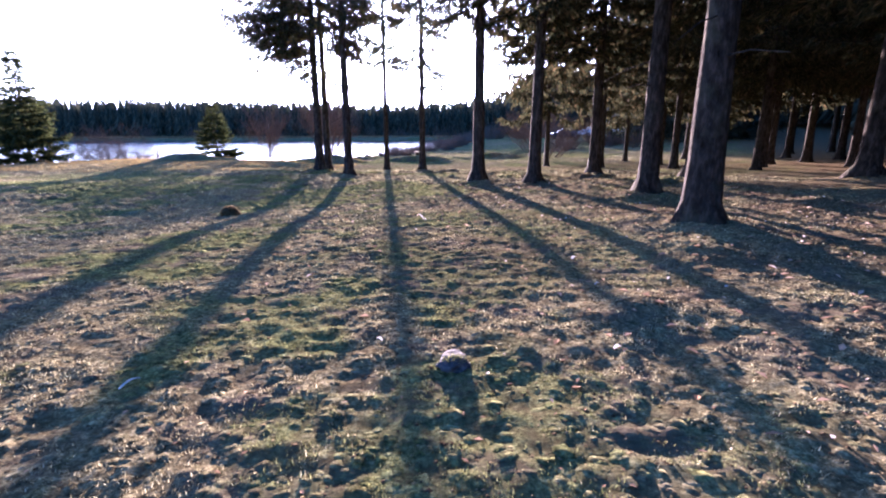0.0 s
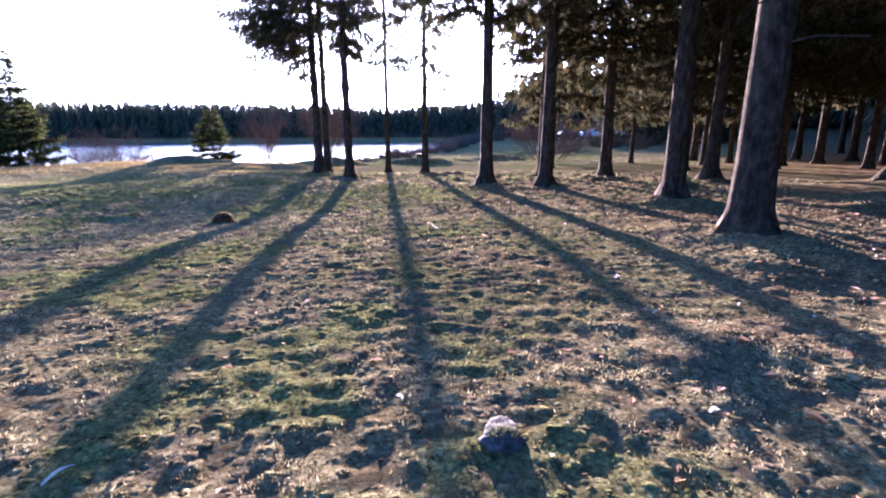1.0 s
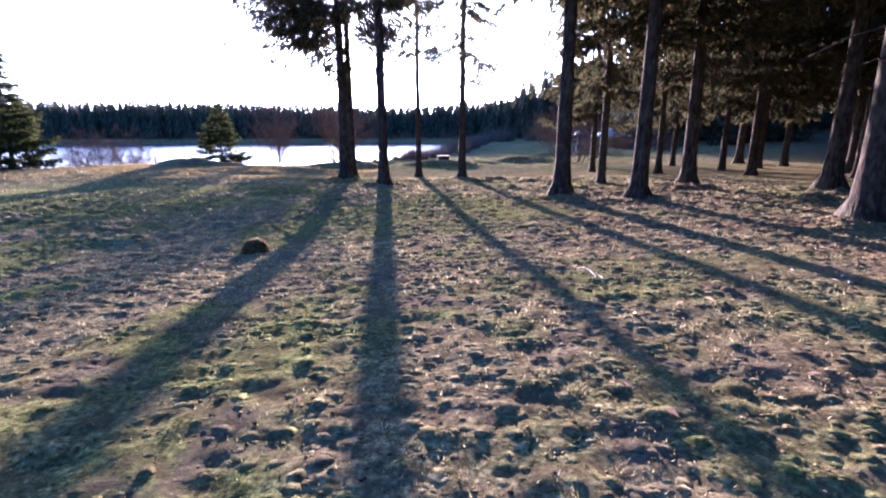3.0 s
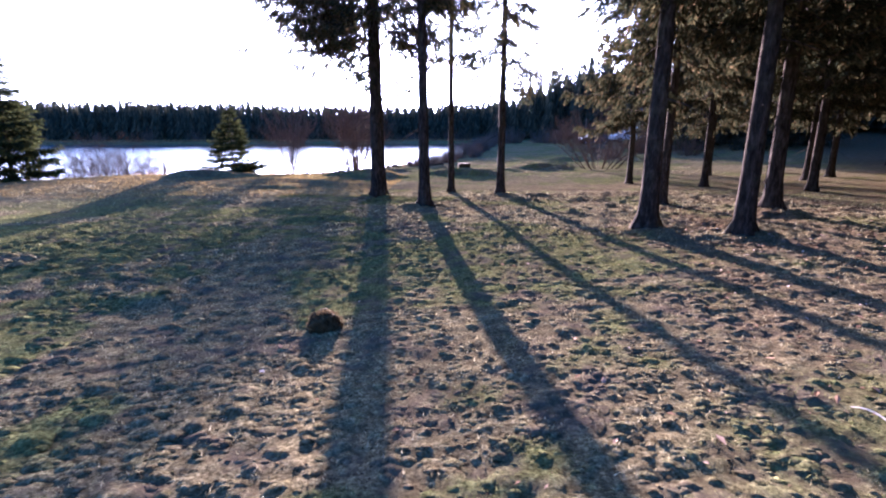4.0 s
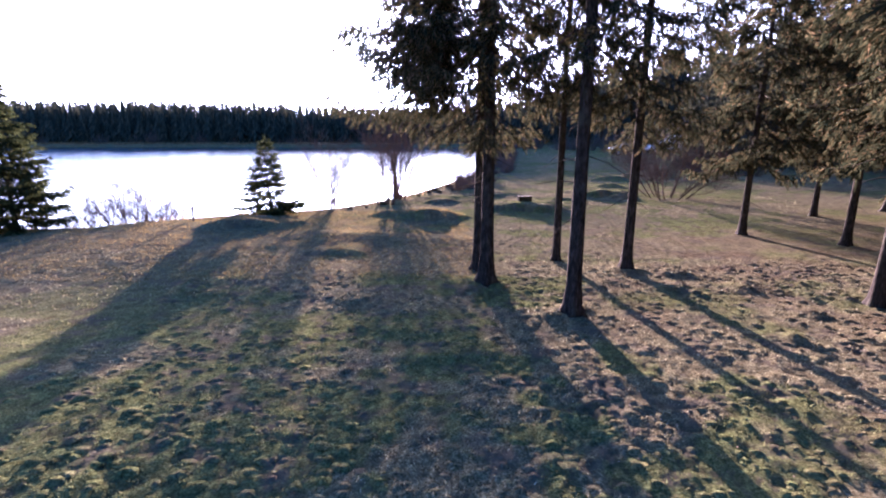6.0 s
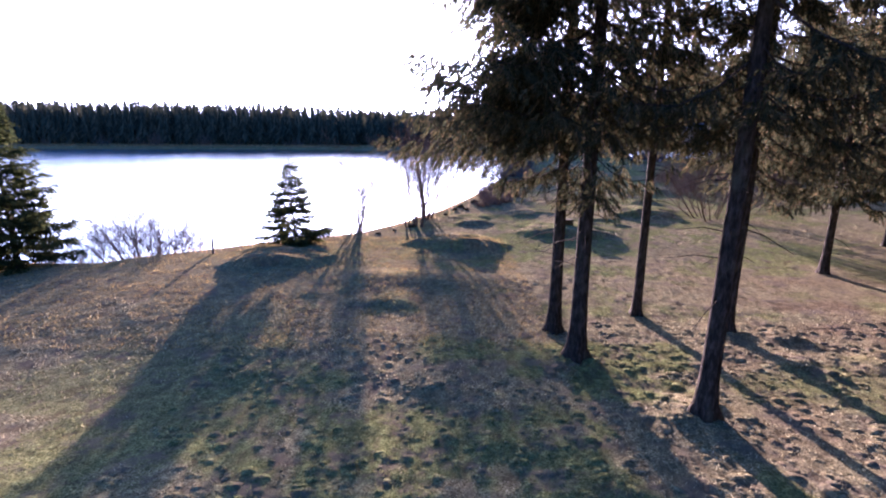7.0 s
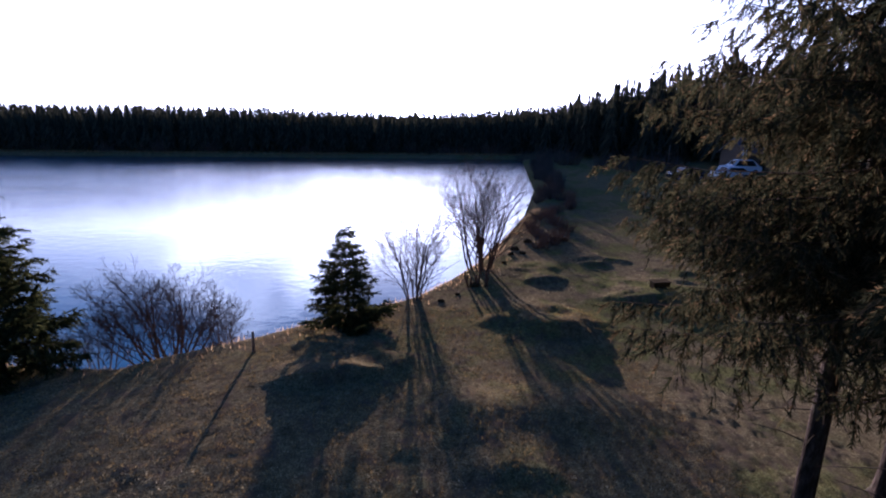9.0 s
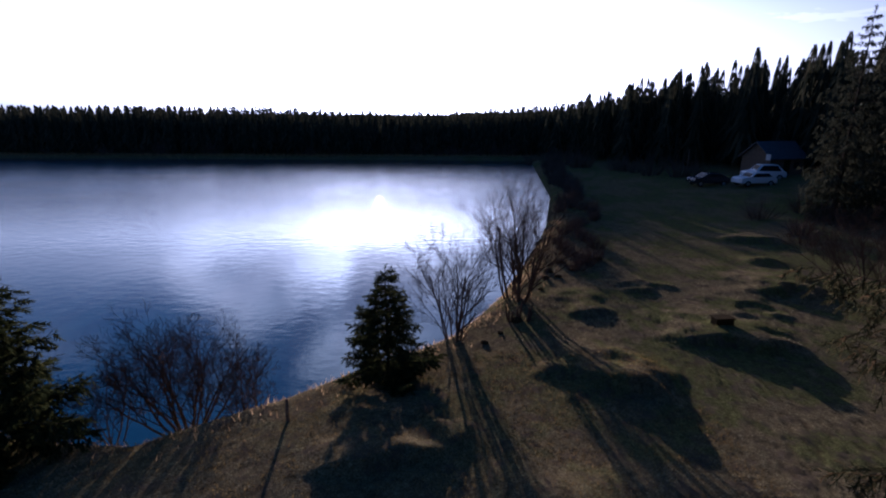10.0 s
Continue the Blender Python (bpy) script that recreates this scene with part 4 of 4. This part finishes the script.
def moss_cap(parent, rx, rz, count, low, blade, material, label):
    "Short tufts of moss that grow on a lump."
    heap, rnd = Heap(), random.Random(23)
    for _ in range(count):
        a, e = rnd.uniform(0, 6.283), rnd.uniform(low, 1.5)
        way = Vector((math.cos(a) * math.cos(e), math.sin(a) * math.cos(e), math.sin(e)))
        p = Vector((way.x * rx, way.y * rx, way.z * rz))
        side = way.cross(Vector((rnd.uniform(-1, 1), rnd.uniform(-1, 1), rnd.uniform(-1, 1)))).normalized() * blade * 0.13
        heap.tri(p - side, p + side, p + (way + Vector((rnd.uniform(-0.7, 0.7), rnd.uniform(-0.7, 0.7), rnd.uniform(0, 0.6)))).normalized() * blade * rnd.uniform(0.4, 1.5))
    return obj("moss_cap", mesh_of("moss_cap", heap.v, heap.f, material), parent, None, label)


stone = rough_lump("field_stone", 0.06, 2.52, (0.105, 0.085, 0.07), MAT_STONE, "grey lichen-spotted stone half sunk in mossy grass", "stone", 1, 0.5, 0.55)
moss_cap(stone, 0.095, 0.046, 380, 0.8, 0.014, MAT_MOSS, "short yellow-green moss")
hill = rough_lump("molehill", -4.19, 9.75, (0.20, 0.17, 0.17), MAT_SOIL, "dark earthy mound tufted with moss", "mound", 2, 0.4, 0.85)
moss_cap(hill, 0.18, 0.15, 900, 0.0, 0.028, MAT_CRUMB, "short brown dead moss")
for k, (x, y, s) in enumerate(((-3.1, 46.8, 0.26), (-5.6, 45.8, 0.30), (-6.6, 44.2, 0.26), (-7.0, 42.9, 0.2), (-6.3, 43.2, 0.2), (-9.4, 36.9, 0.22), (-7.6, 41.1, 0.14), (-10.9, 34.6, 0.15), (-10.2, 35.6, 0.12))):
    rough_lump("bank_boulder", x, y, (s, s * 0.9, s * 0.65), MAT_SOIL, "dark rounded boulder grown over with turf", "boulder", 10 + k)



def bark_strip(x, y, turn, long, wide, lift):
    """A curled strip of pale bark that lies on the grass."""
    bm = bmesh.new()
    rows = []
    for i in range(7):
        u = i / 6
        z = lift * math.sin(u * 2.6) + 0.012
        w = wide * (0.35 + 0.65 * math.sin(math.pi * (0.12 + 0.8 * u)))
        rows.append([bm.verts.new((long * (u - 0.5), v * w, z + 0.5 * abs(v) * w)) for v in (-0.5, 0, 0.5)])
    for a, b in zip(rows[:-1], rows[1:]):
        for k in (0, 1):
            bm.faces.new((a[k], a[k + 1], b[k + 1], b[k]))
    bmesh.ops.solidify(bm, geom=bm.faces[:], thickness=0.004)
    me = bpy.data.meshes.new("bark_strip")
    bm.to_mesh(me)
    bm.free()
    me.materials.append(MAT_PALE)
    ob = obj("bark_strip", me, None, Matrix.Translation((x, y, zat(x, y))) @ Matrix.Rotation(radians(turn), 4, "Z"))
    return tagged(ob, "curled pale strip of bark lying on the grass", "bark", "bark strips")


for x, y, turn, long, wide, lift in ((-1.59, 2.30, 62, 0.11, 0.022, 0.02), (-0.34, 7.42, 118, 0.24, 0.022, 0.05), (1.02, 2.70, 20, 0.05, 0.03, 0.012), (-0.39, 2.84, 150, 0.04, 0.025, 0.012),
                                     (1.27, 4.7, 40, 0.05, 0.03, 0.02), (1.26, 3.9, 10, 0.045, 0.02, 0.015)):
    bark_strip(x, y, turn, long, wide, lift)

# low wooden box on the step of the meadow
root = new("wooden_box")
root.matrix_basis = Matrix.Translation((-1.6, 35.9, zat(-1.6, 35.9))) @ Matrix.Rotation(radians(6), 4, "Z")
box_part("body", (-0.36, -0.2, -0.15), (0.36, 0.2, 0.24), MAT_SOIL, root, 0.015)
box_part("lid", (-0.39, -0.23, 0.24), (0.39, 0.23, 0.28), MAT_SOIL, root, 0.01, "dark board lid")
tagged(root, "low dark wooden box on the grass step", "box")


def post(x, y, tall, lean):
    h = Heap()
    h.tube([Vector((0, 0, -0.25)), Vector((lean * 0.5, 0, tall * 0.5)), Vector((lean, 0.01, tall - 0.02)), Vector((lean, 0.01, tall))], [0.045, 0.043, 0.04, 0.03], 9)
    ob = obj("fence_post", mesh_of("fence_post", h.v, h.f, MAT_WOOD), None, Matrix.Translation((x, y, zat(x, y))))
    return tagged(ob, "short weathered wooden post in the bank's edge", "post", "old fence posts")


post(-16.35, 29.1, 0.62, 0.02)

# cut-back stems by the tall bush
for k, (x, y) in enumerate(((-9.6, 37.0), (-9.2, 37.3), (-8.9, 36.9))):
    h, r = Heap(), random.Random(200 + k)
    for _ in range(4):
        w = Vector((r.uniform(-0.25, 0.25), r.uniform(-0.2, 0.2), 1)).normalized()
        L = r.uniform(0.5, 1.0)
        p = Vector((r.uniform(-0.12, 0.12), r.uniform(-0.12, 0.12), -0.2))
        h.tube([p, p + w * L * 0.6, p + w * L + Vector((0.02, 0, 0.05))], [0.045, 0.04, 0.032], 7)
    tagged(obj("cut_shrub", mesh_of("cut_shrub", h.v, h.f, MAT_TWIG), None, Matrix.Translation((x, y, zat(x, y)))), "cut-back shrub of thick bare stubs", "shrub", "cut shrubs")


# ---------------------------------------------------------------- grass, reeds, leaves
def blade_cloud(name, label, category, x, y, length, width, material, rng, flat=0.8, lift=0.0, low=0.15):
    """Many single blades, each one a narrow three-sided leaf of its own."""
    n = len(x)
    z = height(x, y) + lift
    a, lean = rng.uniform(0, 2 * np.pi, n), rng.uniform(low, flat, n)
    dx, dy, dz = np.cos(a) * lean * length, np.sin(a) * lean * length, np.sqrt(1 - lean ** 2) * length
    b = a + np.pi / 2 + rng.uniform(-0.6, 0.6, n)
    wx, wy = np.cos(b) * width, np.sin(b) * width
    co = np.stack([np.stack([x - wx, y - wy, z - 0.006], -1), np.stack([x + wx, y + wy, z - 0.006], -1), np.stack([x + dx, y + dy, z + dz], -1)], 1)
    me = bpy.data.meshes.new(name)
    me.vertices.add(3 * n)
    me.vertices.foreach_set("co", co.astype(np.float32).ravel())
    me.loops.add(3 * n)
    me.loops.foreach_set("vertex_index", np.arange(3 * n, dtype=np.int32))
    me.polygons.add(n)
    me.polygons.foreach_set("loop_start", np.arange(0, 3 * n, 3, dtype=np.int32))
    me.update(calc_edges=True)
    me.materials.append(material)
    return tagged(new(name, me), label, category, kind="stuff")


rng = np.random.default_rng(4)


def scatter(box, count):
    return rng.uniform(box[0], box[1], count), rng.uniform(box[2], box[3], count)


def meadow_points(boxes):
    xs, ys, sc = [], [], []
    for box, per, size in boxes:
        x, y = scatter(box, int((box[1] - box[0]) * (box[3] - box[2]) * per))
        keep = (lake_distance(x, y) < 0.3) & (0.5 * hummocks(x, y) + 0.9 * value_noise(x / (0.11 * max(1, size)), y / (0.09 * max(1, size)), 51) + 0.5 * value_noise(x / 0.4, y / 0.4, 52) > rng.uniform(-0.05, 0.55, len(x)))
        xs.append(x[keep]), ys.append(y[keep]), sc.append(np.full(keep.sum(), size))
    return np.concatenate(xs), np.concatenate(ys), np.concatenate(sc)


gx, gy, gs = meadow_points([((-4.2, 3.4, 0.9, 4.2), 3600, 0.7), ((-7, 6, 0.9, 6), 1500, 0.85), ((-11, 8, 6, 13), 900, 1.2), ((-18, 10, 13, 24), 420, 1.9), ((-14, 14, 33, 60), 40, 3.2)])
mossy = moss_weight(gx, gy) > rng.uniform(0.12, 0.8, len(gx))
bare = litter_shade_weight(gx, gy) > rng.uniform(0.3, 1.3, len(gx))
for name, label, pick, material, size in (("dry_grass", "short matted straw-coloured grass", ~mossy & ~bare, MAT_GRASS, 0.024), ("green_grass", "short fresh green grass and moss", mossy & ~bare, MAT_MOSS, 0.024)):
    x, y, s = gx[pick], gy[pick], gs[pick]
    blade_cloud(name, label, "grass", x, y, size * s * rng.uniform(0.5, 1.5, len(x)), 0.0034 * s * rng.uniform(0.7, 1.4, len(x)), material, rng, 0.99, 0.0, 0.55)


def turf_clods(name, label, x, y, radius):
    """Low clods of matted grass and moss, each a small broken dome."""
    k, n = 5, len(x)
    base = height(x, y)
    tall = radius * rng.uniform(0.05, 0.17, n) * (1 + 0.2 * sstep(-3.5, -6, x) + 0.4 * sstep(0.5, 2, x) + 0.45 * sstep(4.6, 6.5, y))
    turn = rng.uniform(0, 6.283, n)[:, None] + np.arange(k) * 2 * np.pi / k
    rings = []
    for out, up in ((1.1, -0.5), (0.5, 0.85)):
        r = radius[:, None] * out * rng.uniform(0.7, 1.3, (n, k))
        a = turn + rng.uniform(-0.3, 0.3, (n, k))
        rings.append(np.stack([x[:, None] + np.cos(a) * r * 1.15, y[:, None] + np.sin(a) * r, base[:, None] + tall[:, None] * up * rng.uniform(0.75, 1.25, (n, k))], -1))
    crest = np.stack([x, y, base + tall * 1.1], -1)[:, None, :]
    co = np.concatenate(rings + [crest], 1)
    i, j = np.arange(k), (np.arange(k) + 1) % k
    tris = np.concatenate([np.stack([i, j, j + k], -1), np.stack([i, j + k, i + k], -1), np.stack([i + k, j + k, np.full(k, 2 * k)], -1)])
    loops = (tris[None] + (np.arange(n) * (2 * k + 1))[:, None, None]).astype(np.int32)
    me = bpy.data.meshes.new(name)
    me.vertices.add(n * (2 * k + 1))
    me.vertices.foreach_set("co", co.astype(np.float32).ravel())
    me.loops.add(loops.size)
    me.loops.foreach_set("vertex_index", loops.ravel())
    me.polygons.add(loops.size // 3)
    me.polygons.foreach_set("loop_start", np.arange(0, loops.size, 3, dtype=np.int32))
    me.update(calc_edges=True)
    me.shade_smooth()
    for key, weight in (("litter", litter_shade_weight(x, y)), ("moss", moss_weight(x, y))):
        w = np.clip(weight + rng.uniform(-0.3, 0.3, n), 0, 1)
        me.attributes.new(key, "FLOAT", "POINT").data.foreach_set("value", np.repeat(w, 2 * k + 1).astype(np.float32))
    me.materials.append(MAT_GROUND)
    return tagged(new(name, me), label, "turf", kind="stuff")


px, py, pr = [], [], []
for box, per, low, high in (((-3.6, 3.4, 0.9, 4.6), 300, 0.013, 0.042), ((-7, 7, 4.6, 9), 250, 0.018, 0.055), ((-11.5, -3.5, 6.5, 15), 60, 0.04, 0.12), ((-3.5, 8, 9, 15), 85, 0.03, 0.10), ((-4, 8, 15, 23), 32, 0.05, 0.14), ((-12.5, -3.5, 15, 22), 38, 0.04, 0.12)):
    x, y = scatter(box, int((box[1] - box[0]) * (box[3] - box[2]) * per))
    keep = value_noise(x / 0.35, y / 0.35, 141) + 0.6 * value_noise(x / 1.3, y / 1.3, 142) > rng.uniform(-0.7, 0.35, len(x))
    px.append(x[keep]), py.append(y[keep]), pr.append(low + (high - low) * rng.uniform(0, 1, keep.sum()) ** 1.6)
turf_clods("turf_clods", "small rounded clods of matted grass and moss", np.concatenate(px), np.concatenate(py), np.concatenate(pr))

# longer dry grass on the rise above the lake
x, y = scatter((-27, -5, 21, 34), 105000)
keep = (lake_distance(x, y) < 0.5) & (value_noise(x / 0.8, y / 0.8, 71) + 0.35 * value_noise(x / 0.2, y / 0.2, 72) > rng.uniform(-0.6, 0.3, len(x)))
x, y = x[keep], y[keep]
blade_cloud("bank_meadow_grass", "matted brown winter grass above the lake", "grass", x, y, rng.uniform(0.04, 0.10, len(x)), rng.uniform(0.004, 0.008, len(x)), MAT_STRAW, rng, 0.99, 0.0, 0.65)

# straw and reed along the top of the bank
tx, ty = [], []
for (ax, ay), (bx, by) in zip(CREST[1:11], CREST[2:12]):
    L = math.hypot(bx - ax, by - ay)
    k = int(min(L, 20) * 190)
    u, off = rng.uniform(0, 1, k), rng.normal(0.35, 0.75, k)
    tx.append(ax + (bx - ax) * u - (by - ay) / L * off), ty.append(ay + (by - ay) * u + (bx - ax) / L * off)
tx, ty = np.concatenate(tx), np.concatenate(ty)
clumpy = value_noise(tx / 0.7, ty / 0.7, 61) > rng.uniform(-0.4, 0.3, len(tx))
tx, ty = tx[clumpy], ty[clumpy]
blade_cloud("bank_grass", "dry golden tufts of grass on the bank's edge", "grass", tx, ty, rng.uniform(0.06, 0.26, len(tx)), rng.uniform(0.006, 0.013, len(tx)), MAT_REED, rng, 0.85)
x = rng.uniform(-170, 6, 9000)
y = 126.0 - 0.012 * (x + 40) + rng.normal(0.6, 0.6, len(x))
blade_cloud("far_reeds", "pale dry reeds along the far shore", "reeds", x, np.maximum(y, 125.2), rng.uniform(0.25, 0.7, len(x)), rng.uniform(0.03, 0.06, len(x)), MAT_REED, rng, 0.4)

# fallen leaves, cones and bits of bark
lx, ly = scatter((-5, 8, 1.0, 15), 4200)
keep = (sstep(-2.5, 3.5, lx) + 0.10 > rng.uniform(0, 1.1, len(lx)))
lx, ly = lx[keep], ly[keep]


def crumb_cloud(name, label, x, y, size, material):
    """Loose clods, cones and crumbs of soil, each a small broken lump."""
    heap, rnd = Heap(), random.Random(12)
    for px, py, pz, s in zip(x, y, height(x, y), size):
        p, n = Vector((px, py, pz)), len(heap.v)
        ring = [p + Vector((math.cos(k * 1.571 + rnd.uniform(-0.4, 0.4)) * s * rnd.uniform(0.7, 1.3), math.sin(k * 1.571) * s * rnd.uniform(0.7, 1.3), rnd.uniform(-0.2, 0.2) * s)) for k in range(4)]
        heap.v += ring + [p + Vector((rnd.uniform(-0.3, 0.3) * s, rnd.uniform(-0.3, 0.3) * s, s * rnd.uniform(0.15, 0.5)))]
        heap.f += [(n + k, n + (k + 1) % 4, n + 4) for k in range(4)]
    return tagged(new(name, mesh_of(name, heap.v, heap.f, material)), label, "soil", kind="stuff")


cx, cy = scatter((-7, 7, 0.9, 12), 12000)
nx, ny = scatter((-4, 4, 0.9, 5.5), 8000)
cx, cy = np.concatenate([cx, nx]), np.concatenate([cy, ny])
keep = value_noise(cx / 0.5, cy / 0.5, 81) + 0.5 * value_noise(cx / 2, cy / 2, 82) > rng.uniform(-0.5, 0.5, len(cx))
crumb_cloud("soil_crumbs", "dark crumbs of soil, cones and dead moss", cx[keep], cy[keep], rng.uniform(0.004, 0.016, keep.sum()), MAT_CRUMB)


def leaf_cloud(name, label, x, y, size, material):
    """Curled four-sided leaves that lie on the ground."""
    heap, rnd = Heap(), random.Random(9)
    for px, py, pz, s in zip(x, y, height(x, y), size):
        a = rnd.uniform(0, 6.283)
        u, v = Vector((math.cos(a), math.sin(a), rnd.uniform(-0.3, 0.4))), Vector((-math.sin(a), math.cos(a), rnd.uniform(-0.3, 0.3)))
        p = Vector((px, py, pz + 0.012))
        n = len(heap.v)
        heap.v += [p - u * s, p + v * s * 0.45 + Vector((0, 0, 0.2 * s)), p + u * s, p - v * s * 0.45 + Vector((0, 0, 0.25 * s))]
        heap.f += [(n, n + 1, n + 2), (n, n + 2, n + 3)]
    return tagged(new(name, mesh_of(name, heap.v, heap.f, material)), label, "leaves", kind="stuff")


leaf_cloud("fallen_leaves", "curled brown fallen leaves and bark bits", lx, ly, rng.uniform(0.010, 0.024, len(lx)) + 0.022 * (rng.uniform(0, 1, len(lx)) > 0.82), MAT_LEAF)
